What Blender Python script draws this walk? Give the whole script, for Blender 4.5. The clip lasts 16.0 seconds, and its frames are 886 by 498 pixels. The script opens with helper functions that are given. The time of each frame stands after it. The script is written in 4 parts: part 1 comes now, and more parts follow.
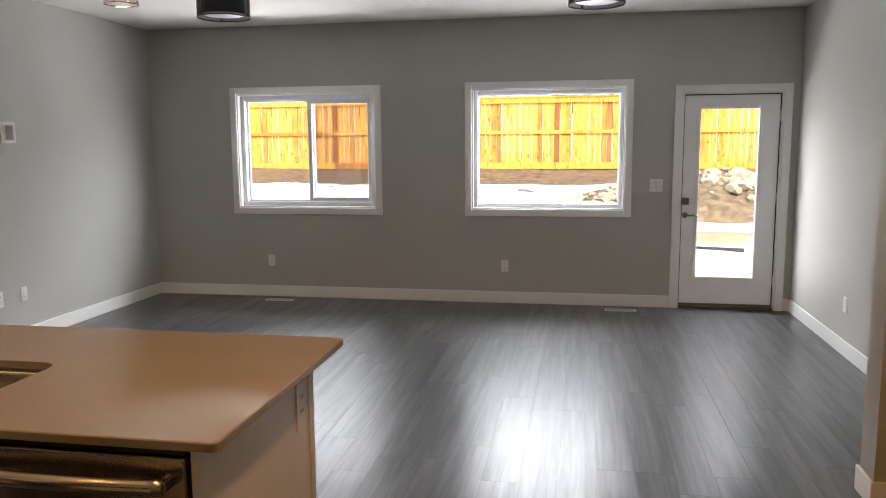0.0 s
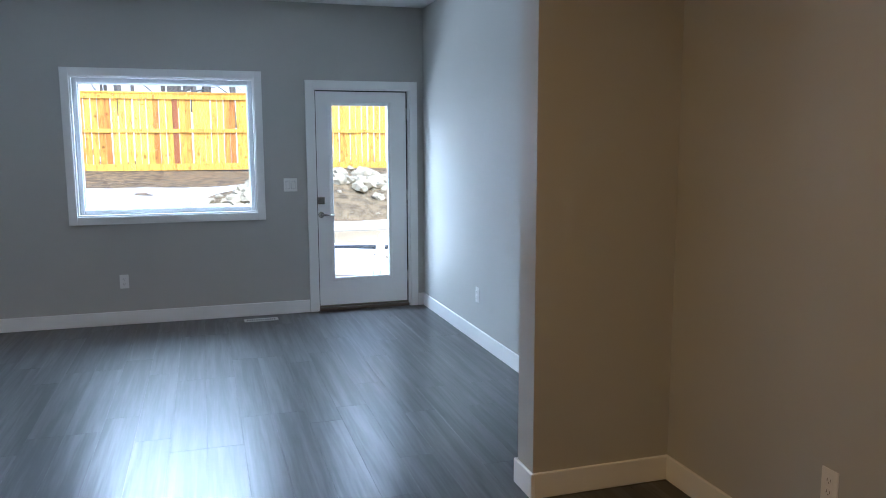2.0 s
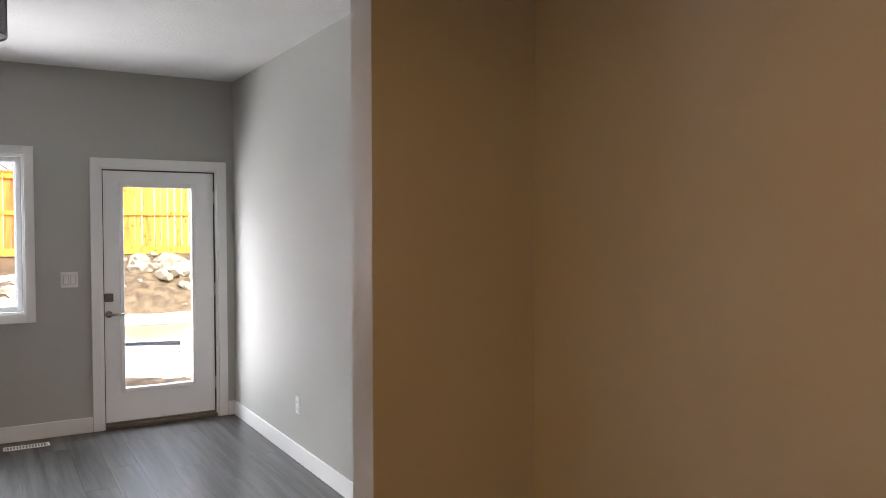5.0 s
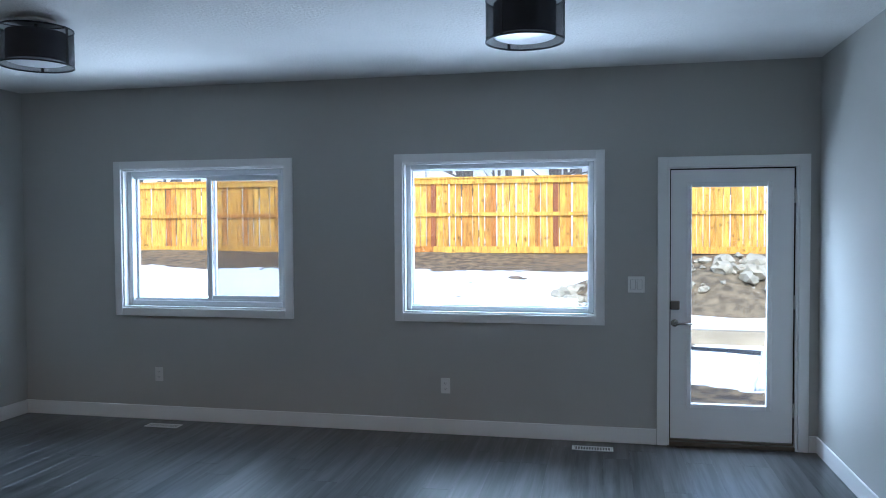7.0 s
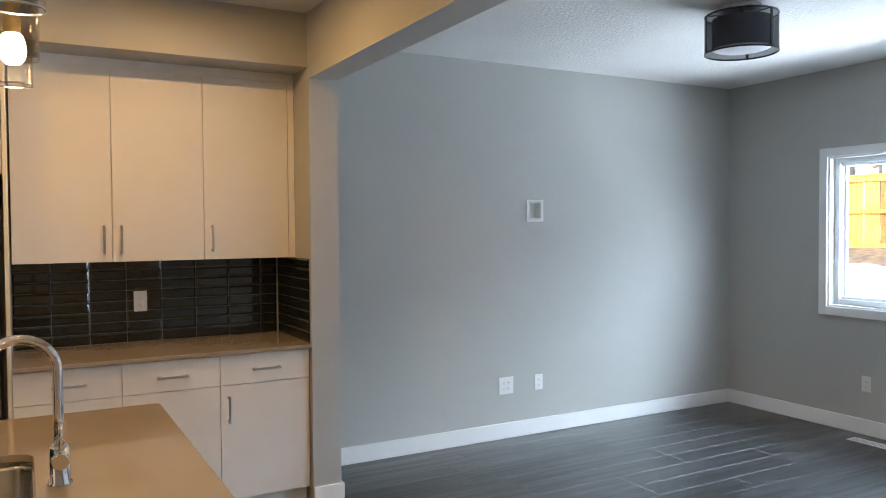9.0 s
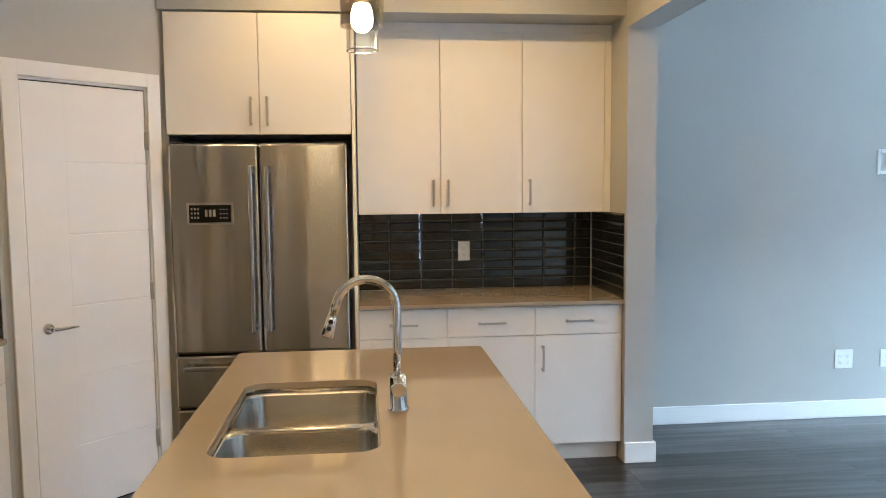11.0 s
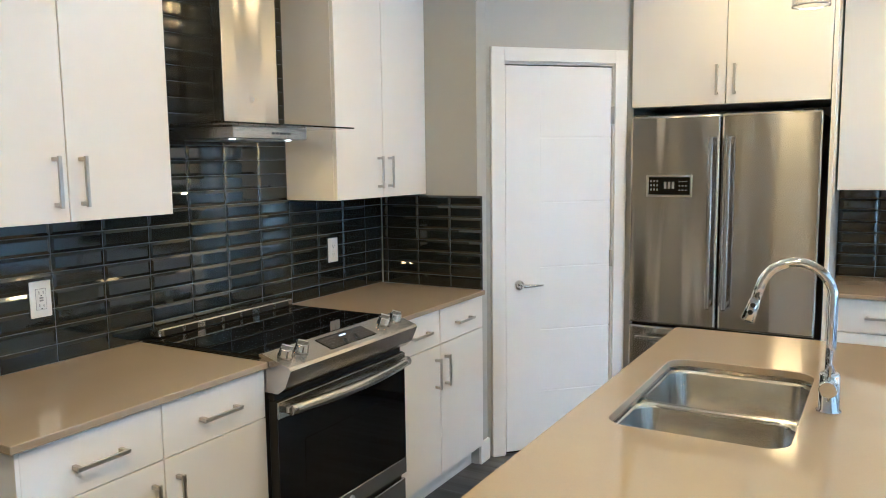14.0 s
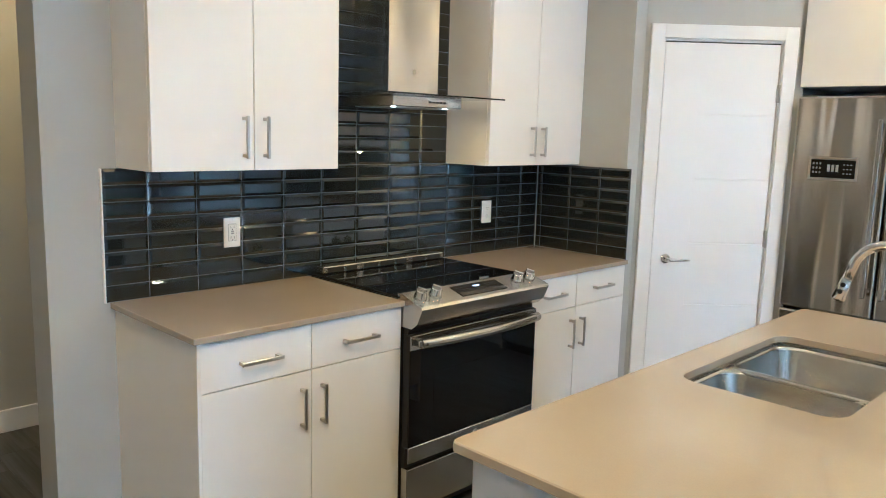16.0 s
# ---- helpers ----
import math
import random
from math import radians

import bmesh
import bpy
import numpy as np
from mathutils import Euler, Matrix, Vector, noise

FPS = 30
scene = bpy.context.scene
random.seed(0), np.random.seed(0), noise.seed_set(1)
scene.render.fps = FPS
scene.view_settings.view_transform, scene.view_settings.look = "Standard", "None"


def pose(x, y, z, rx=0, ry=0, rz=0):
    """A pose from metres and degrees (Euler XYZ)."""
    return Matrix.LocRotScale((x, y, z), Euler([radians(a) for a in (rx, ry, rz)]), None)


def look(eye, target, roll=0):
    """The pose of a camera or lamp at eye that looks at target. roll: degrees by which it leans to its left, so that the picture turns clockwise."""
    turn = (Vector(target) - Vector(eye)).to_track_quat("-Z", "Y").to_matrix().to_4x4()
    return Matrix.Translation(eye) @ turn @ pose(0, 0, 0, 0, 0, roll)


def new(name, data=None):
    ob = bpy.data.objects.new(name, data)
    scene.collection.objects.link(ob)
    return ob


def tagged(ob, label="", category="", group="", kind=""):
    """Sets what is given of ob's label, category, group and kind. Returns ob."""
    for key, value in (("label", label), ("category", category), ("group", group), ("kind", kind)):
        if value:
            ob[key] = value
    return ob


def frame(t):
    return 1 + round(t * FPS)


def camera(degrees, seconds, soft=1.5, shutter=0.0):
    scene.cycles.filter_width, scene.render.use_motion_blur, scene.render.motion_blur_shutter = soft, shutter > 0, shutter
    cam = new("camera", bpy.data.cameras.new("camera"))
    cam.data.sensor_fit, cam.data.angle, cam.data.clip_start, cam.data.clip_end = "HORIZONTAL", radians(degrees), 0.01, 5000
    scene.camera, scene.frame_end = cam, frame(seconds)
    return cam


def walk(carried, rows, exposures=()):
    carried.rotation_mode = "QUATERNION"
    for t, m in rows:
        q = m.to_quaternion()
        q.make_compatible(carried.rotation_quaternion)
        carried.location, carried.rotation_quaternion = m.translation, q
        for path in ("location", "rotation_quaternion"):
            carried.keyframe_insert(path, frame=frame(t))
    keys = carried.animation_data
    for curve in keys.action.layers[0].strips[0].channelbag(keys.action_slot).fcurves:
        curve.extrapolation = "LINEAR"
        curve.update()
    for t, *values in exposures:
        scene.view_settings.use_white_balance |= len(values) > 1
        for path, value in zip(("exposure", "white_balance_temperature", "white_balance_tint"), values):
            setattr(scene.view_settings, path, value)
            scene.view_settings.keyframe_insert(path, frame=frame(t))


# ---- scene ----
cam = camera(60.0, 16.0, soft=1.0)
PATH = [
    (0, (-1.936, -7.473, 1.569), (-2.286, -5.522, 1.297), -0.4),
    (0.5, (-1.989, -7.336, 1.557), (-2.114, -5.355, 1.307), -0.1),
    (1, (-2.068, -7.203, 1.564), (-1.955, -5.222, 1.314), -0.1),
    (1.5, (-2.071, -7.108, 1.553), (-1.716, -5.158, 1.292), -0.1),
    (2, (-1.975, -6.958, 1.53), (-1.387, -5.066, 1.257), -0.2),
    (2.5, (-1.929, -6.863, 1.54), (-1.086, -5.072, 1.251), -0.1),
    (3, (-1.992, -6.791, 1.555), (-0.899, -5.136, 1.292), -0.3),
    (3.2, (-2.013, -6.747, 1.567), (-0.84, -5.147, 1.323), -0.4),
    (5.3, (-1.722, -6.224, 1.574), (-0.776, -4.462, 1.54), 0.2),
    (5.5, (-1.702, -6.127, 1.559), (-0.842, -4.321, 1.531), -0.1),
    (6, (-1.658, -5.982, 1.562), (-1.186, -4.039, 1.522), -1.0),
    (6.5, (-1.526, -5.846, 1.558), (-1.551, -3.847, 1.512), -0.3),
    (7, (-1.48, -5.744, 1.614), (-1.886, -3.787, 1.549), -0.3),
    (7.5, (-1.575, -5.636, 1.605), (-2.35, -3.793, 1.555), -1.0),
    (8, (-1.665, -5.591, 1.575), (-2.828, -3.964, 1.548), -1.7),
    (8.5, (-1.645, -5.48, 1.559), (-3.188, -4.208, 1.536), -1.6),
    (9, (-1.644, -5.461, 1.57), (-3.397, -4.499, 1.51), -0.4),
    (9.5, (-1.621, -5.459, 1.563), (-3.486, -4.74, 1.487), -0.3),
    (9.7, (-1.615, -5.457, 1.563), (-3.508, -4.817, 1.48), -0.3),
    (11.8, (-1.735, -5.492, 1.551), (-3.722, -5.561, 1.338), -0.5),
    (12, (-1.751, -5.495, 1.557), (-3.733, -5.645, 1.335), -0.5),
    (12.5, (-1.773, -5.422, 1.561), (-3.705, -5.873, 1.315), -1.5),
    (13, (-1.762, -5.361, 1.55), (-3.623, -6.054, 1.307), -1.0),
    (13.5, (-1.734, -5.31, 1.562), (-3.52, -6.18, 1.333), -0.6),
    (14, (-1.705, -5.279, 1.559), (-3.422, -6.279, 1.332), -0.7),
    (14.5, (-1.655, -5.268, 1.552), (-3.319, -6.349, 1.304), -0.5),
    (15, (-1.569, -5.202, 1.559), (-3.179, -6.353, 1.273), -0.0),
    (15.5, (-1.547, -5.104, 1.557), (-3.084, -6.342, 1.236), 0.6),
    (16, (-1.62, -4.905, 1.557), (-3.018, -6.302, 1.251), 1.6),
]
EXPOSURES = [
    (0, 1.95, 6900, 13), (1, 1.95, 5900, 8), (2, 1.95, 5050, 4), (2.5, 2.0, 5600, 7), (3, 2.2, 6400, 13),
    (5.5, 2.1, 6700, 14), (6.5, 1.75, 5800, 7), (7, 1.5, 4900, 3), (7.5, 1.55, 4450, 1), (8, 1.75, 4200, 0),
    (8.5, 2.2, 5000, 2), (9, 2.5, 5600, 5), (9.7, 2.72, 5600, 4), (12, 3.12, 4400, -5), (16, 3.5, 4220, -7),
]
walk(cam, [(t, look(eye, target, roll)) for t, eye, target, roll in PATH], EXPOSURES)

# ---- world, sun, lamps ----
world = bpy.data.worlds.new("overcast_sky")
scene.world = world
world.use_nodes = True
wn, wl = world.node_tree.nodes, world.node_tree.links
sky = wn.new("ShaderNodeTexSky")
sky.sky_type = "NISHITA"
sky.sun_disc = False
sky.sun_elevation, sky.sun_rotation = radians(45), radians(180)
sky.air_density, sky.dust_density = 1.0, 3.0
wl.new(sky.outputs[0], wn["Background"].inputs[0])
wn["Background"].inputs[1].default_value = 0.15

sun_data = bpy.data.lights.new("sun", "SUN")
sun_data.energy, sun_data.angle, sun_data.color = 1.25, radians(30), (1.0, 0.97, 0.93)
sun = new("sun", sun_data)
sun.matrix_world = look((6, -30, 30), (0, 0, 0))

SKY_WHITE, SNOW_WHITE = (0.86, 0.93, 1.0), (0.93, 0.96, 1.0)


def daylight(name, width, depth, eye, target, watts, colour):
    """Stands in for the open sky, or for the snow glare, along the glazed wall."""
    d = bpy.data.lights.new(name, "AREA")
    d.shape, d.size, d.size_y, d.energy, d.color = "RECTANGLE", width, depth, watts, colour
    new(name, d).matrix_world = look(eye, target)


daylight("window_sky_light", 8.0, 1.2, (-1.9, 1.7, 3.02), (-2.8, -3.6, 0.65), 225, SKY_WHITE)
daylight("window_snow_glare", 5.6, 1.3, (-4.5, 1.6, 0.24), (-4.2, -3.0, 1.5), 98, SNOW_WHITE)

WARM = (1.0, 0.53, 0.18)


def lamp_disc(x, y, z, watts, size=0.1, colour=WARM, spread=180):
    d = bpy.data.lights.new("downlight_lamp", "AREA")
    d.shape, d.size, d.energy, d.color, d.spread = "DISK", size, watts, colour, radians(spread)
    o = new("downlight_lamp", d)
    o.matrix_world = pose(x, y, z)
    return o


# ---- materials ----
def mat(name, base, rough=0.5, metal=0.0, spec=0.5, vary=0.0, scale=3.0, bump=0.0, bump_scale=60.0, coat=0.0, per_object=0.0, stretch=(1, 1, 1), fine=0.0):
    """A plain surface with soft stains (vary, scale), fine mottling and fine relief (bump)."""
    m = bpy.data.materials.new(name)
    m.use_nodes = True
    nt = m.node_tree
    n, l = nt.nodes, nt.links
    b = n["Principled BSDF"]
    b.inputs["Base Color"].default_value = (*base, 1)
    b.inputs["Roughness"].default_value = rough
    b.inputs["Metallic"].default_value = metal
    b.inputs["Specular IOR Level"].default_value = spec
    b.inputs["Coat Weight"].default_value = coat
    tc = n.new("ShaderNodeTexCoord")
    mp = n.new("ShaderNodeMapping")
    mp.inputs["Scale"].default_value = stretch
    l.new(tc.outputs["Object"], mp.inputs[0])
    col = None
    if vary:
        t = n.new("ShaderNodeTexNoise")
        t.inputs["Scale"].default_value, t.inputs["Detail"].default_value = scale, 6
        l.new(mp.outputs[0], t.inputs["Vector"])
        r = n.new("ShaderNodeMapRange")
        r.inputs["From Min"].default_value, r.inputs["From Max"].default_value = 0.3, 0.7
        r.inputs["To Min"].default_value, r.inputs["To Max"].default_value = 1 - vary, 1 + vary
        l.new(t.outputs[0], r.inputs[0])
        col = r.outputs[0]
        rr = n.new("ShaderNodeMapRange")
        rr.inputs["From Min"].default_value, rr.inputs["From Max"].default_value = 0.3, 0.7
        rr.inputs["To Min"].default_value, rr.inputs["To Max"].default_value = max(rough - vary * 0.3, 0.02), rough + vary * 0.3
        l.new(t.outputs[0], rr.inputs[0])
        l.new(rr.outputs[0], b.inputs["Roughness"])
    if fine:
        t = n.new("ShaderNodeTexNoise")
        t.inputs["Scale"].default_value, t.inputs["Detail"].default_value = 350, 2
        l.new(mp.outputs[0], t.inputs["Vector"])
        r = n.new("ShaderNodeMapRange")
        r.inputs["To Min"].default_value, r.inputs["To Max"].default_value = 1 - fine, 1 + fine
        l.new(t.outputs[0], r.inputs[0])
        if col is None:
            col = r.outputs[0]
        else:
            k = n.new("ShaderNodeMath")
            k.operation = "MULTIPLY"
            l.new(col, k.inputs[0])
            l.new(r.outputs[0], k.inputs[1])
            col = k.outputs[0]
    if per_object:
        oi = n.new("ShaderNodeObjectInfo")
        r = n.new("ShaderNodeMapRange")
        r.inputs["To Min"].default_value, r.inputs["To Max"].default_value = 1 - per_object, 1 + per_object
        l.new(oi.outputs["Random"], r.inputs[0])
        if col is None:
            col = r.outputs[0]
        else:
            k = n.new("ShaderNodeMath")
            k.operation = "MULTIPLY"
            l.new(col, k.inputs[0])
            l.new(r.outputs[0], k.inputs[1])
            col = k.outputs[0]
    if col is not None:
        v = n.new("ShaderNodeVectorMath")
        v.operation = "SCALE"
        v.inputs[0].default_value = base
        l.new(col, v.inputs["Scale"])
        l.new(v.outputs[0], b.inputs["Base Color"])
    if bump:
        t = n.new("ShaderNodeTexNoise")
        t.inputs["Scale"].default_value, t.inputs["Detail"].default_value = bump_scale, 4
        l.new(mp.outputs[0], t.inputs["Vector"])
        u = n.new("ShaderNodeBump")
        u.inputs["Strength"].default_value, u.inputs["Distance"].default_value = bump, 0.002
        l.new(t.outputs[0], u.inputs["Height"])
        l.new(u.outputs[0], b.inputs["Normal"])
    return m


def glass_mat(name, tint=(1, 1, 1), rough=0.0, ior=1.45):
    m = bpy.data.materials.new(name)
    m.use_nodes = True
    b = m.node_tree.nodes["Principled BSDF"]
    b.inputs["Base Color"].default_value = (*tint, 1)
    b.inputs["Roughness"].default_value = rough
    b.inputs["Transmission Weight"].default_value = 1
    b.inputs["IOR"].default_value = ior
    return m


def thin_glass_mat(name, tint):
    """Blown glass so thin that it bends nothing: clear, with a gloss that grows towards its edges."""
    m = bpy.data.materials.new(name)
    m.use_nodes = True
    n, l = m.node_tree.nodes, m.node_tree.links
    tr, gl, mx, fr = n.new("ShaderNodeBsdfTransparent"), n.new("ShaderNodeBsdfGlossy"), n.new("ShaderNodeMixShader"), n.new("ShaderNodeLayerWeight")
    tr.inputs["Color"].default_value = (*tint, 1)
    gl.inputs["Roughness"].default_value = 0.02
    fr.inputs["Blend"].default_value = 0.12
    l.new(fr.outputs["Facing"], mx.inputs[0])
    l.new(tr.outputs[0], mx.inputs[1])
    l.new(gl.outputs[0], mx.inputs[2])
    l.new(mx.outputs[0], n["Material Output"].inputs[0])
    return m


def glow_mat(name, colour, strength):
    m = bpy.data.materials.new(name)
    m.use_nodes = True
    b = m.node_tree.nodes["Principled BSDF"]
    b.inputs["Base Color"].default_value = (0.8, 0.8, 0.8, 1)
    b.inputs["Emission Color"].default_value = (*colour, 1)
    b.inputs["Emission Strength"].default_value = strength
    return m


def plank_mat(name, dark, light, rough):
    """Wood-look vinyl: long streaks along y, two sizes, each plank its own cut and tone."""
    m = bpy.data.materials.new(name)
    m.use_nodes = True
    nt = m.node_tree
    n, l = nt.nodes, nt.links
    b = n["Principled BSDF"]
    b.inputs["Specular IOR Level"].default_value = 1.0
    tc, oi = n.new("ShaderNodeTexCoord"), n.new("ShaderNodeObjectInfo")
    sh = n.new("ShaderNodeVectorMath")
    sh.operation = "MULTIPLY_ADD"
    cx = n.new("ShaderNodeCombineXYZ")
    for i in range(3):
        l.new(oi.outputs["Random"], cx.inputs[i])
    sh.inputs[1].default_value = (37, 53, 91)
    l.new(cx.outputs[0], sh.inputs[0])
    l.new(tc.outputs["Object"], sh.inputs[2])
    mp = n.new("ShaderNodeMapping")
    mp.inputs["Scale"].default_value = (1, 0.045, 1)
    l.new(sh.outputs[0], mp.inputs[0])
    t1, t2 = n.new("ShaderNodeTexNoise"), n.new("ShaderNodeTexNoise")
    t1.inputs["Scale"].default_value, t1.inputs["Detail"].default_value, t1.inputs["Distortion"].default_value = 20, 3, 0.3
    t2.inputs["Scale"].default_value, t2.inputs["Detail"].default_value = 95, 4
    l.new(mp.outputs[0], t1.inputs["Vector"])
    l.new(mp.outputs[0], t2.inputs["Vector"])
    mx = n.new("ShaderNodeMix")
    mx.inputs["Factor"].default_value = 0.28
    l.new(t1.outputs[0], mx.inputs["A"])
    l.new(t2.outputs[0], mx.inputs["B"])
    ad = n.new("ShaderNodeMath")
    ad.operation = "MULTIPLY_ADD"
    ad.inputs[1].default_value, ad.inputs[2].default_value = 0.10, -0.05
    l.new(oi.outputs["Random"], ad.inputs[0])
    sm = n.new("ShaderNodeMath")
    l.new(mx.outputs["Result"], sm.inputs[0])
    l.new(ad.outputs[0], sm.inputs[1])
    cr = n.new("ShaderNodeValToRGB")
    cr.color_ramp.elements[0].position, cr.color_ramp.elements[1].position = 0.40, 0.66
    cr.color_ramp.elements[0].color, cr.color_ramp.elements[1].color = (*dark, 1), (*light, 1)
    l.new(sm.outputs[0], cr.inputs[0])
    l.new(cr.outputs[0], b.inputs["Base Color"])
    rr = n.new("ShaderNodeMapRange")
    rr.inputs["From Min"].default_value, rr.inputs["From Max"].default_value = 0.36, 0.64
    rr.inputs["To Min"].default_value, rr.inputs["To Max"].default_value = rough + 0.018, rough - 0.010
    l.new(mx.outputs["Result"], rr.inputs[0])
    l.new(rr.outputs[0], b.inputs["Roughness"])
    u = n.new("ShaderNodeBump")
    u.inputs["Strength"].default_value, u.inputs["Distance"].default_value = 0.04, 0.0004
    # even embossing, too fine to bend the reflections
    t3 = n.new("ShaderNodeTexNoise")
    t3.inputs["Scale"].default_value, t3.inputs["Detail"].default_value = 600, 1
    l.new(tc.outputs["Object"], t3.inputs["Vector"])
    l.new(t3.outputs[0], u.inputs["Height"])
    l.new(u.outputs[0], b.inputs["Normal"])
    return m


def fence_mat():
    """Fresh cedar: each board its own tone, from yellow to red-brown, with darker grain and knots."""
    m = mat("cedar_boards", (0.74, 0.36, 0.06), 0.75, 0, 0.3, 0.40, 6.0, 0.3, 40, stretch=(3, 3, 0.5))
    n, l = m.node_tree.nodes, m.node_tree.links
    oi, cr = n.new("ShaderNodeObjectInfo"), n.new("ShaderNodeValToRGB")
    cr.color_ramp.elements[0].color, cr.color_ramp.elements[1].color = (0.54, 0.305, 0.050, 1), (0.32, 0.115, 0.024, 1)
    mid = cr.color_ramp.elements.new(0.75)
    mid.color = (0.48, 0.245, 0.036, 1)
    l.new(oi.outputs["Random"], cr.inputs[0])
    sc = n["Vector Math"]
    ad = n.new("ShaderNodeVectorMath")
    l.new(n["Texture Coordinate"].outputs["Object"], ad.inputs[0])
    l.new(oi.outputs["Location"], ad.inputs[1])
    l.new(ad.outputs[0], n["Mapping"].inputs[0])
    # knots
    vo, kn, mk = n.new("ShaderNodeTexVoronoi"), n.new("ShaderNodeMapRange"), n.new("ShaderNodeVectorMath")
    vo.inputs["Scale"].default_value = 5.5
    l.new(ad.outputs[0], vo.inputs["Vector"])
    kn.inputs["From Min"].default_value, kn.inputs["From Max"].default_value = 0.10, 0.26
    kn.inputs["To Min"].default_value = 0.45
    l.new(vo.outputs["Distance"], kn.inputs[0])
    mk.operation = "SCALE"
    l.new(cr.outputs[0], mk.inputs[0])
    l.new(kn.outputs[0], mk.inputs["Scale"])
    l.new(mk.outputs[0], sc.inputs[0])
    return m


def brushed_mat(name, base, rough, wave):
    """Steel brushed sideways, so that highlights run up and down, on slightly wavy sheet."""
    m = mat(name, base, rough, 1, 0.5, 0.05, 3.0, wave, 4.0, stretch=(1.1, 1.1, 0.07))
    n, l = m.node_tree.nodes, m.node_tree.links
    b = n["Principled BSDF"]
    b.inputs["Anisotropic"].default_value, b.inputs["Anisotropic Rotation"].default_value = 0.85, 0.25
    t = n.new("ShaderNodeTangent")
    t.direction_type, t.axis = "RADIAL", "Z"
    l.new(t.outputs[0], b.inputs["Tangent"])
    n["Bump"].inputs["Distance"].default_value = 0.07
    n["Noise Texture.001"].inputs["Detail"].default_value = 0.6
    return m


M_WALL = mat("grey_wall_paint", (0.45, 0.45, 0.425), 0.55, 0, 0.35, 0.02, 1.2, 0.12, 220)
M_CEIL = mat("knockdown_ceiling", (0.78, 0.77, 0.75), 0.9, 0, 0.2, 0.03, 2.0, 1.0, 48)
M_CEIL.node_tree.nodes["Bump"].inputs["Distance"].default_value = 0.007
M_TRIM = mat("white_trim_paint", (0.80, 0.80, 0.79), 0.35, 0, 0.5, 0.015, 2.0)
M_CAB = mat("white_laminate", (0.80, 0.78, 0.74), 0.32, 0, 0.5, 0.012, 3.0, 0.03, 120)
M_CABIN = mat("cabinet_box_white", (0.74, 0.72, 0.68), 0.45, 0, 0.4, 0.02, 2.0)
M_DOOR = mat("white_door_paint", (0.82, 0.82, 0.82), 0.30, 0, 0.5, 0.015, 2.0, 0.04, 90)
M_STONE = mat("taupe_quartz", (0.36, 0.305, 0.235), 0.055, 0, 0.85, 0.03, 4.0, fine=0.05)
M_STEELH = mat("brushed_steel_across", (0.52, 0.50, 0.475), 0.24, 1, 0.5, 0.08, 6.0, 0.05, 150, stretch=(0.04, 1, 1))
M_FRIDGE = brushed_mat("warped_brushed_steel", (0.60, 0.57, 0.52), 0.17, 0.55)
M_CHIMNEY = brushed_mat("hood_sheet_steel", (0.60, 0.58, 0.55), 0.14, 0.35)
# brushed steel with the dark reflections of its surroundings put into the base colour
M_STEELREFL = mat("steel_dark_reflection", (0.40, 0.37, 0.33), 0.22, 1, 0.5, 0.08, 6.0, 0.05, 150, stretch=(0.04, 1, 1))
M_BRASS = mat("aged_brass", (0.45, 0.32, 0.15), 0.35, 1)
M_SINK = mat("satin_sink_steel", (0.52, 0.50, 0.46), 0.20, 1, 0.5, 0.12, 5.0, 0.04, 120, stretch=(0.1, 1, 1))
M_CHROME = mat("chrome", (0.78, 0.78, 0.78), 0.05, 1)
M_NICKEL = mat("satin_nickel", (0.56, 0.54, 0.51), 0.28, 1)
M_BLACKG = mat("black_glass", (0.003, 0.003, 0.004), 0.03, 0, 0.4)
M_BLACK = mat("black_enamel", (0.006, 0.006, 0.007), 0.3, 0, 0.35)
# near-black fill puts the shade of gaps and slots into colour; also black rubber
M_DARK = mat("gap_shade_and_rubber", (0.01, 0.01, 0.01), 0.8)
M_TILE = mat("slate_glass_tile", (0.010, 0.014, 0.018), 0.055, 0, 0.9, 0.06, 3.0, 0.05, 25, per_object=0.15)
M_GROUT = mat("grey_grout", (0.17, 0.177, 0.185), 0.8, 0, 0.3, 0.1, 20.0)
M_PLASTIC = mat("white_plastic", (0.78, 0.78, 0.76), 0.3)
M_SLOT = mat("outlet_slot", (0.05, 0.05, 0.05), 0.5)
M_VINYL = mat("white_vinyl", (0.68, 0.70, 0.72), 0.35)
M_GLASS = glass_mat("window_glass")
M_TINT = glass_mat("grey_hood_glass", (0.62, 0.66, 0.66))
M_SMOKE = thin_glass_mat("smoked_glass", (0.80, 0.76, 0.71))
M_CLEAR = thin_glass_mat("clear_glass", (0.98, 0.98, 0.97))
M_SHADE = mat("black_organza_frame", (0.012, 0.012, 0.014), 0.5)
M_FLOOR = plank_mat("grey_vinyl_plank", (0.007, 0.007, 0.0075), (0.085, 0.085, 0.090), 0.285)
M_SUB = mat("floor_joint", (0.015, 0.015, 0.016), 0.8)
M_FENCE = fence_mat()
M_POST = mat("brown_fence_post", (0.22, 0.075, 0.03), 0.8, 0, 0.3, 0.2, 5.0)
M_ALU = mat("bronze_threshold", (0.16, 0.13, 0.10), 0.4, 0.6)
M_BULB = glow_mat("lit_bulb", (1.0, 0.70, 0.38), 6)
M_LED = glow_mat("lit_led", (1.0, 0.85, 0.62), 0.9)
M_DISPLAY = glow_mat("lit_display", (0.75, 0.85, 1.0), 0.25)
M_PRINT = mat("pale_print", (0.30, 0.30, 0.31), 0.5)
M_KEYS = mat("faint_key_print", (0.09, 0.09, 0.095), 0.5)
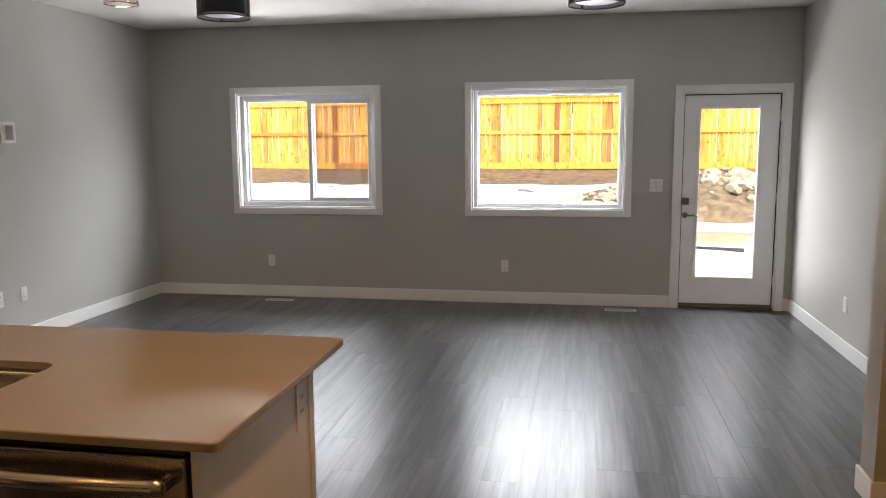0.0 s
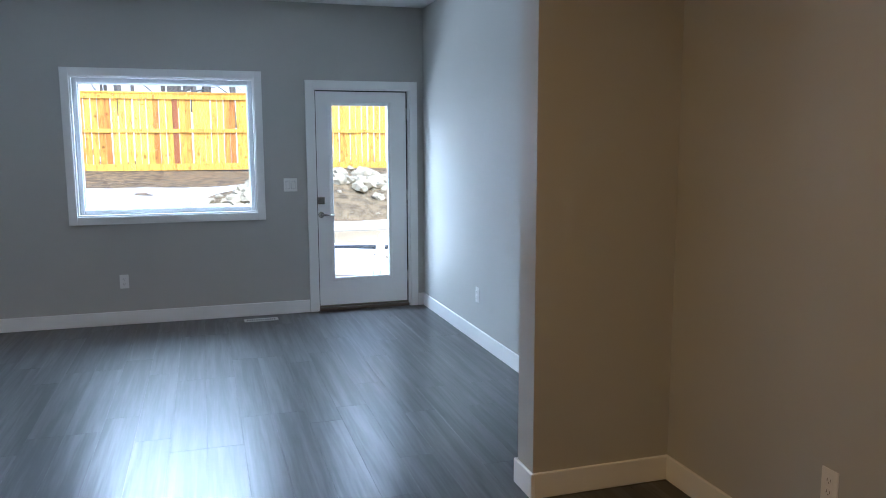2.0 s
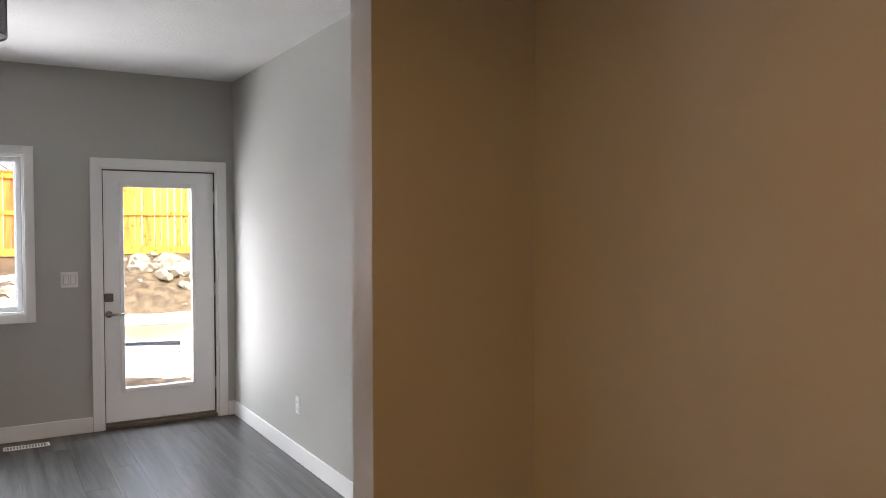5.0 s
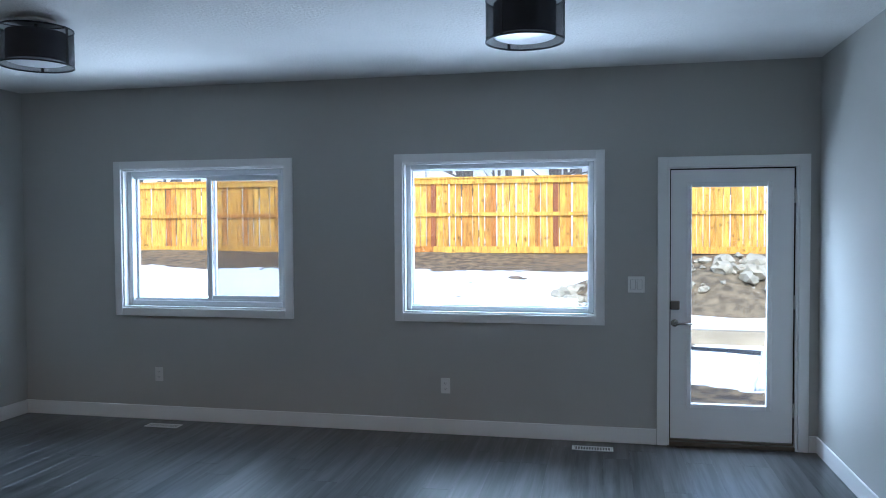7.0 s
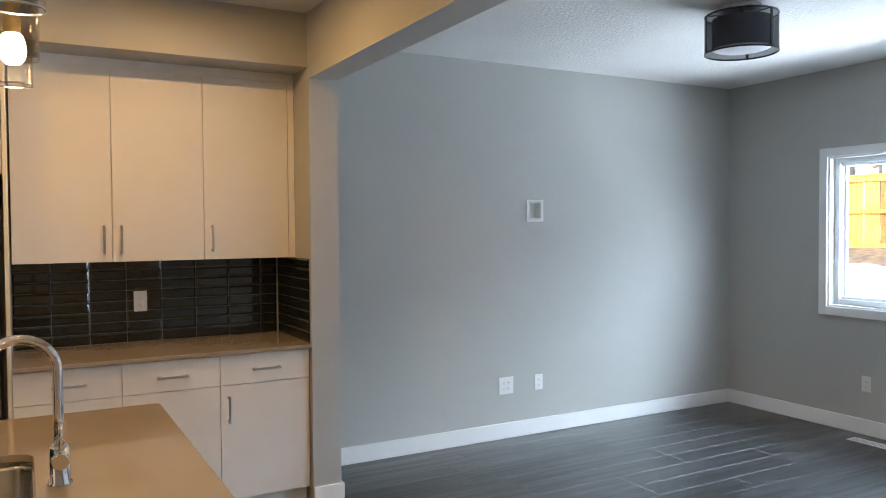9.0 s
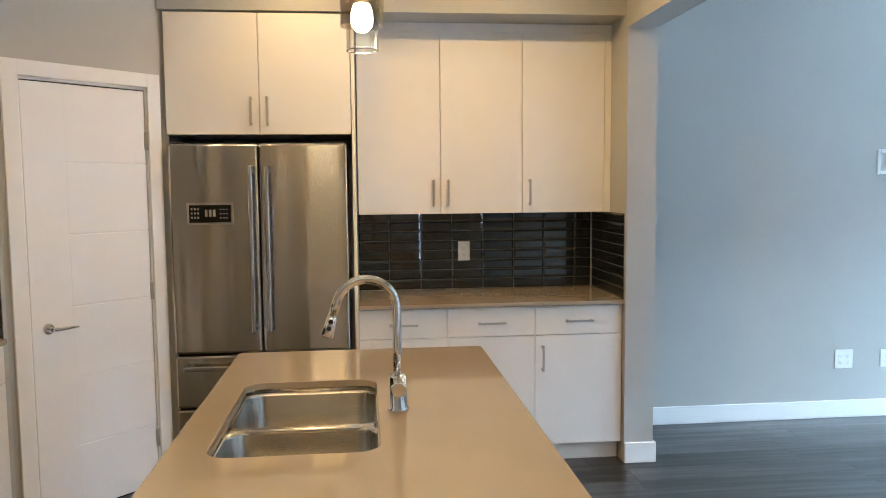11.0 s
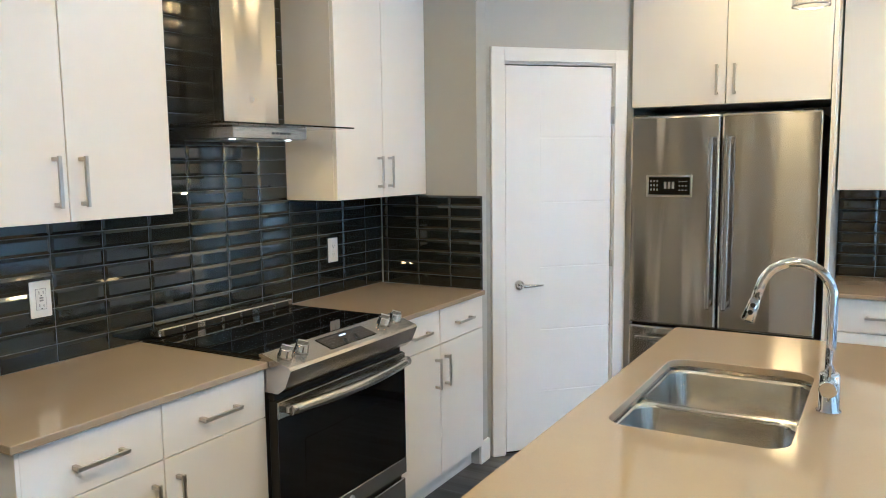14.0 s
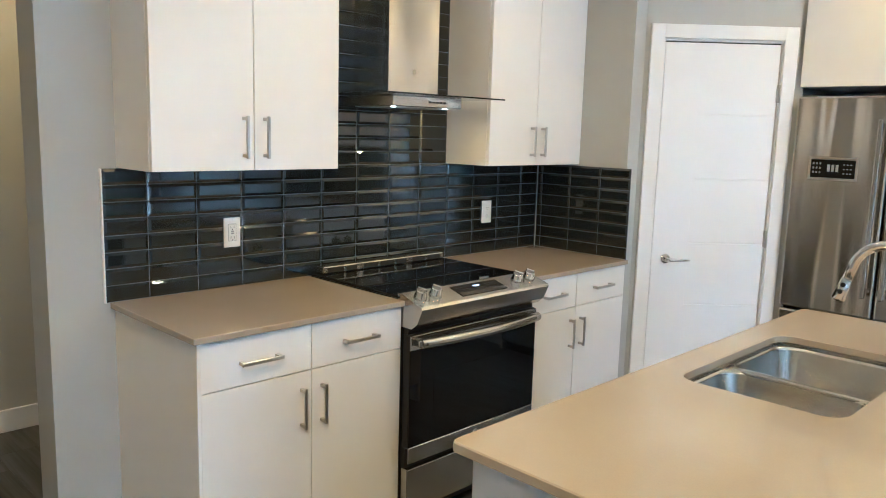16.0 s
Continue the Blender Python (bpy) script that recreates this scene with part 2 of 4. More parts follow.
M_WOODT = mat("grey_timber", (0.30, 0.24, 0.16), 0.85, 0, 0.2, 0.25, 4.0, 0.4, 30, stretch=(0.3, 2, 2))
M_PIPE = mat("black_pipe", (0.02, 0.02, 0.022), 0.5)
M_SHEET = mat("white_plastic_sheet", (0.85, 0.86, 0.88), 0.5)
M_ROCK = mat("pale_boulder", (0.34, 0.295, 0.215), 0.9, 0, 0.2, 0.25, 4.0, 0.8, 12)
M_BARK = mat("grey_bark", (0.10, 0.09, 0.08), 0.9, 0, 0.2, 0.3, 3.0)
M_BIRCH = mat("pale_bark", (0.40, 0.39, 0.37), 0.9, 0, 0.2, 0.2, 3.0)


def sheer_mat():
    m = bpy.data.materials.new("sheer_black_organza")
    m.use_nodes = True
    n, l = m.node_tree.nodes, m.node_tree.links
    tr, mx = n.new("ShaderNodeBsdfTransparent"), n.new("ShaderNodeMixShader")
    b = n["Principled BSDF"]
    b.inputs["Base Color"].default_value = (0.02, 0.02, 0.03, 1)
    b.inputs["Roughness"].default_value = 0.6
    mx.inputs[0].default_value = 0.72
    l.new(tr.outputs[0], mx.inputs[1])
    l.new(b.outputs[0], mx.inputs[2])
    l.new(mx.outputs[0], n["Material Output"].inputs[0])
    return m


M_SHEER = sheer_mat()
M_SCREEN = sheer_mat()
M_SCREEN.name = "insect_screen_mesh"
M_SCREEN.node_tree.nodes["Mix Shader"].inputs[0].default_value = 0.30
M_DIFF = mat("white_acrylic_diffuser", (0.85, 0.85, 0.88), 0.3)
M_INNER = mat("grey_inner_shade", (0.11, 0.11, 0.14), 0.7)


def ground_mat():
    """Old snow with bare dirt showing in uneven patches and beyond a ragged edge near the fence."""
    m = bpy.data.materials.new("snow_and_dirt")
    m.use_nodes = True
    nt = m.node_tree
    n, l = nt.nodes, nt.links
    b = n["Principled BSDF"]
    b.inputs["Roughness"].default_value = 0.85
    tc = n.new("ShaderNodeTexCoord")
    sp = n.new("ShaderNodeSeparateXYZ")
    l.new(tc.outputs["Object"], sp.inputs[0])
    t = n.new("ShaderNodeTexNoise")
    t.inputs["Scale"].default_value, t.inputs["Detail"].default_value = 0.55, 7
    l.new(tc.outputs["Object"], t.inputs["Vector"])
    # bare strip along the fence
    e = n.new("ShaderNodeMath")
    e.operation = "MULTIPLY_ADD"
    e.inputs[1].default_value, e.inputs[2].default_value = 3.2, -1.6
    l.new(t.outputs[0], e.inputs[0])
    ed = n.new("ShaderNodeMath")
    l.new(sp.outputs["Y"], ed.inputs[0])
    l.new(e.outputs[0], ed.inputs[1])
    far = n.new("ShaderNodeMapRange")
    far.inputs["From Min"].default_value, far.inputs["From Max"].default_value = 10.3, 10.45
    l.new(ed.outputs[0], far.inputs[0])
    past, strip = n.new("ShaderNodeMapRange"), n.new("ShaderNodeMath")
    past.inputs["From Min"].default_value, past.inputs["From Max"].default_value = 13.0, 12.7
    past.inputs["To Min"].default_value = 0.42
    l.new(sp.outputs["Y"], past.inputs[0])
    strip.operation = "MULTIPLY"
    l.new(far.outputs[0], strip.inputs[0])
    l.new(past.outputs[0], strip.inputs[1])
    # patches near the house, east side
    t2 = n.new("ShaderNodeTexNoise")
    t2.inputs["Scale"].default_value, t2.inputs["Detail"].default_value = 1.3, 8
    l.new(tc.outputs["Object"], t2.inputs["Vector"])
    near = n.new("ShaderNodeMapRange")
    near.inputs["From Min"].default_value, near.inputs["From Max"].default_value = 3.9, 3.0
    near.inputs["To Max"].default_value = 0.22
    l.new(sp.outputs["Y"], near.inputs[0])
    pa = n.new("ShaderNodeMath")
    l.new(t2.outputs[0], pa.inputs[0])
    l.new(near.outputs[0], pa.inputs[1])
    pt = n.new("ShaderNodeMapRange")
    pt.inputs["From Min"].default_value, pt.inputs["From Max"].default_value = 0.64, 0.67
    l.new(pa.outputs[0], pt.inputs[0])
    mxm = n.new("ShaderNodeMath")
    mxm.operation = "MAXIMUM"
    l.new(strip.outputs[0], mxm.inputs[0])
    l.new(pt.outputs[0], mxm.inputs[1])
    t3 = n.new("ShaderNodeTexNoise")
    t3.inputs["Scale"].default_value, t3.inputs["Detail"].default_value = 6, 8
    l.new(tc.outputs["Object"], t3.inputs["Vector"])
    cr = n.new("ShaderNodeValToRGB")
    cr.color_ramp.elements[0].position, cr.color_ramp.elements[1].position = 0.35, 0.7
    cr.color_ramp.elements[0].color, cr.color_ramp.elements[1].color = (0.055, 0.038, 0.024, 1), (0.22, 0.15, 0.075, 1)
    l.new(t3.outputs[0], cr.inputs[0])
    mx = n.new("ShaderNodeMix")
    mx.data_type = "RGBA"
    l.new(mxm.outputs[0], mx.inputs["Factor"])
    mx.inputs["A"].default_value = (0.88, 0.89, 0.92, 1)
    l.new(cr.outputs[0], mx.inputs["B"])
    l.new(mx.outputs["Result"], b.inputs["Base Color"])
    u = n.new("ShaderNodeBump")
    u.inputs["Strength"].default_value, u.inputs["Distance"].default_value = 0.6, 0.05
    l.new(t3.outputs[0], u.inputs["Height"])
    l.new(u.outputs[0], b.inputs["Normal"])
    return m


M_GROUND = ground_mat()
M_DIRT = mat("clay_dirt", (0.15, 0.112, 0.068), 0.95, 0, 0.2, 0.6, 7.0, 1.0, 10)


# ---- mesh helpers ----
def bx(x0, x1, y0, y1, z0, z1, r=0.0, seg=1):
    bm = bmesh.new()
    bmesh.ops.create_cube(bm, size=1)
    x0, x1 = min(x0, x1), max(x0, x1)
    y0, y1 = min(y0, y1), max(y0, y1)
    for v in bm.verts:
        v.co = (x0 + (v.co.x + 0.5) * (x1 - x0), y0 + (v.co.y + 0.5) * (y1 - y0), z0 + (v.co.z + 0.5) * (z1 - z0))
    if r:
        bmesh.ops.bevel(bm, geom=bm.edges[:], offset=r, segments=seg, profile=0.5, affect="EDGES", clamp_overlap=True)
    return bm


def join(*bms):
    out = bmesh.new()
    for b in bms:
        me = bpy.data.meshes.new("join")
        b.to_mesh(me)
        b.free()
        out.from_mesh(me)
        bpy.data.meshes.remove(me)
    return out


def moved(bm, m):
    bmesh.ops.transform(bm, matrix=m, verts=bm.verts[:])
    return bm


def lathe(profile, seg=32, cap=True):
    """A turned shape round z, from pairs of radius and height."""
    bm = bmesh.new()
    rings = []
    for r, z in profile:
        rings.append([bm.verts.new((r * math.cos(2 * math.pi * i / seg), r * math.sin(2 * math.pi * i / seg), z)) for i in range(seg)])
    for a, b in zip(rings, rings[1:]):
        for i in range(seg):
            bm.faces.new((a[i], a[(i + 1) % seg], b[(i + 1) % seg], b[i]))
    if cap:
        bm.faces.new(rings[0][::-1])
        bm.faces.new(rings[-1])
    bmesh.ops.recalc_face_normals(bm, faces=bm.faces[:])
    for f in bm.faces:
        f.smooth = len(f.verts) == 4
    return bm


def tube(points, radius, seg=14, cap=True):
    """A round bar along a line of points; radius may be a number or one per point."""
    bm = bmesh.new()
    pts = [Vector(p) for p in points]
    rings, side = [], None
    for i, p in enumerate(pts):
        d = (pts[min(i + 1, len(pts) - 1)] - pts[max(i - 1, 0)]).normalized()
        if side is None:
            side = d.orthogonal().normalized()
        side = (side - d * side.dot(d)).normalized()
        up = d.cross(side)
        r = radius[i] if isinstance(radius, (list, tuple)) else radius
        rings.append([bm.verts.new(p + side * (r * math.cos(2 * math.pi * k / seg)) + up * (r * math.sin(2 * math.pi * k / seg))) for k in range(seg)])
    for a, b in zip(rings, rings[1:]):
        for k in range(seg):
            bm.faces.new((a[k], a[(k + 1) % seg], b[(k + 1) % seg], b[k]))
    if cap:
        bm.faces.new(rings[0][::-1])
        bm.faces.new(rings[-1])
    bmesh.ops.recalc_face_normals(bm, faces=bm.faces[:])
    for f in bm.faces:
        f.smooth = len(f.verts) == 4
    return bm


def prism(outline, z0, z1):
    bm = bmesh.new()
    lo = [bm.verts.new((x, y, z0)) for x, y in outline]
    hi = [bm.verts.new((x, y, z1)) for x, y in outline]
    bm.faces.new(lo[::-1])
    bm.faces.new(hi)
    for i in range(len(lo)):
        j = (i + 1) % len(lo)
        bm.faces.new((lo[i], lo[j], hi[j], hi[i]))
    bmesh.ops.recalc_face_normals(bm, faces=bm.faces[:])
    return bm


def mesh_of(name, bm, material):
    me = bpy.data.meshes.new(name)
    bm.to_mesh(me)
    bm.free()
    me.materials.append(material)
    return me


def part(name, bm, material, parent, label=""):
    ob = new(name, mesh_of(name, bm, material))
    ob.parent = parent
    if label:
        tagged(ob, label)
    return ob


def solid(name, bm, material, label, category, kind="", group=""):
    return tagged(new(name, mesh_of(name, bm, material)), label, category, group, kind)


def thing(name, m, label, category, group="", kind=""):
    ob = new(name)
    ob.empty_display_size = 0.1
    ob.matrix_world = m
    return tagged(ob, label, category, group, kind)


def rect_ring(x0, x1, z0, z1, w, y0, y1, r=0.0, bottom=True):
    """A frame of four bars (or three) round an opening in the plane y."""
    bars = [bx(x0, x0 + w, y0, y1, z0, z1, r), bx(x1 - w, x1, y0, y1, z0, z1, r), bx(x0 + w, x1 - w, y0, y1, z1 - w, z1, r)]
    if bottom:
        bars.append(bx(x0 + w, x1 - w, y0, y1, z0, z0 + w, r))
    return join(*bars)

# ---- structure ----
H = 2.75
W1 = (-5.41, -3.955, 0.93, 2.08)
W2 = (-2.985, -1.527, 0.93, 2.085)
D1 = (-1.018, -0.135, 0.0, 2.02)
S_WALL = -7.633


def wall_run(x0, x1, y0, y1, openings):
    """A wall along x with openings (x0, x1, z0, z1) right through it."""
    out, at = [], x0
    for a, b, z0, z1 in sorted(openings):
        out.append(bx(at, a, y0, y1, 0, H))
        if z0 > 0:
            out.append(bx(a, b, y0, y1, 0, z0))
        out.append(bx(a, b, y0, y1, z1, H))
        at = b
    out.append(bx(at, x1, y0, y1, 0, H))
    return join(*out)


solid("wall_north", wall_run(-6.36, 0, 0, 0.17, [W1, W2, D1]), M_WALL, "grey painted wall with two windows and a glazed door", "wall", "structure")
solid("wall_east", bx(0, 0.15, -9.18, 0.17, 0, H), M_WALL, "plain grey painted wall of the room and kitchen", "wall", "structure")
solid("wall_west", join(bx(-6.51, -6.36, -9.18, -2.145, 0, H), bx(-6.51, -6.36, -2.035, 0.17, 0, H), bx(-6.51, -6.36, -2.145, -2.035, 0, 1.62), bx(-6.51, -6.36, -2.145, -2.035, 1.738, H), bx(-6.51, -6.43, -2.145, -2.035, 1.62, 1.738)), M_WALL, "plain grey painted wall with a recessed media box", "wall", "structure")
solid("wall_stub_east", bx(-0.67, 0, -4.057, -3.892, 0, H), M_WALL, "short grey wall end beside the opening", "wall", "structure")
solid("wall_stub_west", bx(-6.36, -5.725, -4.057, -3.892, 0, H), M_WALL, "short grey wall end beside the kitchen cabinets", "wall", "structure")
solid("wall_header", bx(-5.725, -0.67, -4.057, -3.892, 2.39, H), M_WALL, "grey dropped beam over the opening between kitchen and room", "beam", "structure")
solid("wall_south", bx(-5.188, -2.47, -7.803, S_WALL, 0, H), M_WALL, "grey kitchen wall behind the range", "wall", "structure")
solid("wall_hall", bx(-6.36, 0, -9.18, -9.03, 0, H), M_WALL, "plain grey hall wall", "wall", "structure")
solid("wall_return", bx(-5.188, -5.088, S_WALL, -7.05, 0, H), M_WALL, "short grey return wall beside the counter", "wall", "structure")
solid("wall_bulkhead", bx(-6.36, -5.755, -6.50, -4.057, 2.455, H), M_WALL, "boxed grey bulkhead above the cabinets", "bulkhead", "structure")
solid("ceiling", bx(-6.51, 0.15, -9.18, 0.17, H, H + 0.15), M_CEIL, "white textured ceiling", "ceiling", "structure")

# diagonal pantry wall, in its own frame: u along the wall, face at y = 0
PA, PB = Vector((-5.199, -7.061, 0)), Vector((-5.800, -6.476, 0))
PU = (PB - PA).normalized()
PL = (PB - PA).length
PANTRY = Matrix.Translation(PA) @ Matrix.Rotation(math.atan2(PU.y, PU.x), 4, "Z")
# local x from the range side to the fridge side, room on -y
PO = (0.098, 0.722, 0.0, 2.055)
solid("wall_pantry", moved(wall_run(-0.0, PL, 0, 0.1, [PO]), PANTRY), M_WALL, "grey diagonal corner wall around the pantry door", "wall", "structure")
solid("wall_pantry_side", bx(-6.36, -5.80, -6.60, -6.50, 0, H), M_WALL, "grey pantry wall beside the fridge", "wall", "structure")


def baseboard(x0, y0, x1, y1, inward):
    """A skirting along a wall; inward is the direction of the room."""
    t, h = 0.015, 0.115
    bm = bx(min(x0, x1, x0 + inward[0] * t), max(x0, x1, x0 + inward[0] * t), min(y0, y1, y0 + inward[1] * t), max(y0, y1, y0 + inward[1] * t), 0, h, 0.003)
    return solid("baseboard", bm, M_TRIM, "white painted baseboard along the wall", "baseboard", "structure")


baseboard(-6.36, 0, -1.092, 0, (0, -1))
baseboard(-0.06, 0, 0, 0, (0, -1))
baseboard(0, -0.015, 0, -3.892, (-1, 0))
baseboard(-6.36, -0.015, -6.36, -3.892, (1, 0))
baseboard(-6.345, -3.892, -5.725, -3.892, (0, 1))
baseboard(-5.725, -4.057, -5.725, -3.877, (1, 0))
baseboard(-0.67, -3.892, -0.015, -3.892, (0, 1))
baseboard(-0.67, -4.072, -0.67, -3.877, (-1, 0))
baseboard(-0.67, -4.057, 0, -4.057, (0, -1))
baseboard(0, -4.072, 0, -9.03, (-1, 0))
baseboard(-6.36, -9.03, -0.015, -9.03, (0, 1))
baseboard(-2.47, -7.803, -2.47, S_WALL, (1, 0))
baseboard(-2.69, S_WALL, -2.455, S_WALL, (0, 1))
baseboard(-2.455, -7.803, -5.188, -7.803, (0, -1))
baseboard(-5.188, -7.05, -5.09, -7.05, (0, 1))


# ---- windows and doors ----
def window_casing(parent, o, w=0.066):
    x0, x1, z0, z1 = o
    part("window_casing", rect_ring(x0 - w, x1 + w, z0 - w, z1 + w, w, -0.018, -0.0005, 0.002), M_TRIM, parent)
    part("jamb_liner", rect_ring(x0 - 0.001, x1 + 0.001, z0 - 0.001, z1 + 0.001, 0.014, 0.0, 0.075, 0.0), M_TRIM, parent)


def pane(parent, x0, x1, z0, z1, y):
    g = part("pane", bx(x0, x1, y - 0.003, y + 0.003, z0, z1), M_GLASS, parent)
    g.visible_shadow = False
    return g


def slider_window(name, o, label):
    e = thing(name, Matrix.Identity(4), label, "window", "", "structure")
    x0, x1, z0, z1 = o
    window_casing(e, o)
    part("window_frame", rect_ring(x0 + 0.013, x1 - 0.013, z0 + 0.013, z1 - 0.013, 0.045, 0.055, 0.15, 0.004), M_VINYL, e)
    part("track", join(bx(x0 + 0.06, x1 - 0.06, 0.075, 0.085, z0 + 0.058, z0 + 0.072), bx(x0 + 0.06, x1 - 0.06, 0.075, 0.085, z1 - 0.072, z1 - 0.058)), M_VINYL, e)
    mid = -4.648
    fixed = part("fixed_sash", rect_ring(x0 + 0.056, mid + 0.03, z0 + 0.056, z1 - 0.056, 0.022, 0.112, 0.135, 0.003), M_VINYL, e)
    pane(fixed, x0 + 0.075, mid + 0.01, z0 + 0.075, z1 - 0.075, 0.124)
    slide = part("sliding_sash", rect_ring(mid - 0.04, x1 - 0.056, z0 + 0.058, z1 - 0.058, 0.045, 0.086, 0.11, 0.004), M_VINYL, e)
    pane(slide, mid, x1 - 0.098, z0 + 0.1, z1 - 0.1, 0.098)
    part("insect_screen", bx(mid, x1 - 0.06, 0.140, 0.1408, z0 + 0.06, z1 - 0.06), M_SCREEN, e, "grey insect screen").visible_shadow = False
    part("pull_rail", bx(mid - 0.036, mid - 0.024, 0.078, 0.086, z0 + 0.15, z1 - 0.15, 0.003), M_VINYL, e)
    return e


def fixed_window(name, o, label):
    e = thing(name, Matrix.Identity(4), label, "window", "", "structure")
    x0, x1, z0, z1 = o
    window_casing(e, o)
    part("window_frame", rect_ring(x0 + 0.013, x1 - 0.013, z0 + 0.013, z1 - 0.013, 0.038, 0.055, 0.15, 0.004), M_VINYL, e)
    part("glazing_bead", rect_ring(x0 + 0.046, x1 - 0.046, z0 + 0.046, z1 - 0.046, 0.013, 0.085, 0.125, 0.003), M_VINYL, e)
    pane(e, x0 + 0.055, x1 - 0.055, z0 + 0.055, z1 - 0.055, 0.105)
    return e


slider_window("window_1", W1, "white vinyl sliding window in a flat white casing")
fixed_window("window_2", W2, "white vinyl picture window in a flat white casing")


def lever_set(parent, x, z, y, direction=1, material=M_NICKEL):
    """A round rose with a straight lever, standing out towards -y."""
    rose = moved(lathe([(0.027, 0), (0.027, 0.007), (0.022, 0.012), (0.011, 0.014), (0.011, 0.045)], 28), Matrix.Translation((x, y, z)) @ Matrix.Rotation(radians(90), 4, "X"))
    h = part("door_handle", rose, material, parent, "round rose with a straight lever")
    pts = [(x, y - 0.045, z), (x + direction * 0.02, y - 0.05, z), (x + direction * 0.06, y - 0.05, z), (x + direction * 0.118, y - 0.047, z)]
    part("lever", tube(pts, [0.0105, 0.010, 0.0085, 0.007], 12), material, h)
    return h


def exterior_door():
    e = thing("door_1", Matrix.Identity(4), "closed white exterior door with a full clear glass panel", "door", "", "structure")
    x0, x1, z0, z1 = D1
    part("door_casing", rect_ring(x0 - 0.07, x1 + 0.07, 0, z1 + 0.067, 0.07, -0.018, -0.0005, 0.002, bottom=False), M_TRIM, e)
    part("door_jamb", rect_ring(x0 - 0.002, x1 + 0.002, 0.0, z1 + 0.002, 0.018, 0.0, 0.168, 0, bottom=False), M_TRIM, e)
    part("weather_strip", rect_ring(x0 + 0.0162, x1 - 0.0162, 0.04, z1 - 0.0162, 0.009, 0.03, 0.045, 0, bottom=False), M_DARK, e, "black rubber weather strip")
    part("threshold", join(bx(x0 + 0.016, x1 - 0.016, -0.012, 0.168, 0.0, 0.03, 0.004), bx(x0 + 0.016, x1 - 0.016, 0.022, 0.10, 0.03, 0.042, 0.003)), M_ALU, e, "bronze metal threshold")
    a, b, z0, z1 = x0 + 0.025, x1 - 0.025, 0.046, z1 - 0.026
    g = (-0.852, -0.333, 0.30, 1.872)
    slab = join(bx(a, g[0], 0.034, 0.078, z0, z1), bx(g[1], b, 0.034, 0.078, z0, z1), bx(g[0], g[1], 0.034, 0.078, z0, g[2]), bx(g[0], g[1], 0.034, 0.078, g[3], z1))
    s = part("door_slab", slab, M_DOOR, e)
    part("glass_stop", rect_ring(g[0] - 0.03, g[1] + 0.03, g[2] - 0.03, g[3] + 0.03, 0.034, 0.024, 0.0345, 0.004), M_DOOR, s)
    pane(s, g[0], g[1], g[2], g[3], 0.056)
    lever_set(e, -0.963, 0.887, 0.034, 1, M_STEELREFL)
    part("deadbolt", bx(-0.993, -0.93, 0.012, 0.0335, 0.985, 1.05, 0.006, 2), M_STEELREFL, e, "square keypad deadbolt")
    for z in (0.28, 1.05, 1.80):
        part("hinge", tube([(x1 - 0.02, 0.026, z - 0.05), (x1 - 0.02, 0.026, z + 0.05)], 0.006, 10), M_NICKEL, e)


exterior_door()


def pantry_door():
    e = thing("door_2", PANTRY, "closed white pantry door with shallow horizontal grooves", "door", "", "structure")
    u0, u1, _, z1 = PO
    part("door_casing", rect_ring(u0 - 0.068, u1 + 0.065, 0, z1 + 0.07, 0.069, -0.018, -0.0005, 0.002, bottom=False), M_TRIM, e)
    part("door_jamb", rect_ring(u0 - 0.001, u1 + 0.001, 0, z1 + 0.001, 0.012, 0.0, 0.1, 0, bottom=False), M_TRIM, e)
    part("door_gap_shade", bx(u0 + 0.012, u1 - 0.012, 0.012, 0.05, 0.001, z1 - 0.012), M_DARK, e)
    a, b = u0 + 0.015, u1 - 0.015
    cuts = [0.33, 0.665, 1.0, 1.34, 1.675]
    g0 = a + 0.19
    pieces, at = [], 0.012
    for c in cuts + [None]:
        top = (c - 0.003) if c else z1 - 0.018
        pieces.append(bx(g0, b, 0.004, 0.04, at, top, 0.0015))
        at = c + 0.003 if c else at
    pieces.append(bx(a, g0 + 0.002, 0.004, 0.04, 0.012, z1 - 0.018, 0.0015))
    pieces.append(bx(g0, b, 0.009, 0.038, 0.02, z1 - 0.03))
    part("door_slab", join(*pieces), M_DOOR, e)
    lever_set(e, a + 0.072, 0.910, 0.004, 1, M_CHROME)
    for z in (0.26, 1.03, 1.79):
        part("hinge", join(tube([(b + 0.008, -0.006, z - 0.045), (b + 0.008, -0.006, z + 0.045)], 0.006, 10), bx(b - 0.004, b + 0.018, -0.004, 0.004, z - 0.044, z + 0.044)), M_NICKEL, e)


pantry_door()

# ---- kitchen cabinets ----
def bar_pull(length, upright):
    """A flat square bar pull on two posts; the face it sits on is y = 0."""
    h = length / 2
    out = join(bx(-h, h, -0.034, -0.026, -0.006, 0.006, 0.0015), bx(-h + 0.004, -h + 0.016, -0.027, 0, -0.006, 0.006, 0.001), bx(h - 0.016, h - 0.004, -0.027, 0, -0.006, 0.006, 0.001))
    return moved(out, Matrix.Rotation(radians(90), 4, "Y")) if upright else out


PULL = {}


def pull(parent, x, y, z, length, upright):
    key = (length, upright)
    if key not in PULL:
        PULL[key] = mesh_of("handle", bar_pull(length, upright), M_NICKEL)
    ob = new("handle", PULL[key])
    ob.parent = parent
    ob.location = (x, y, z)
    return tagged(ob, "satin nickel bar pull")


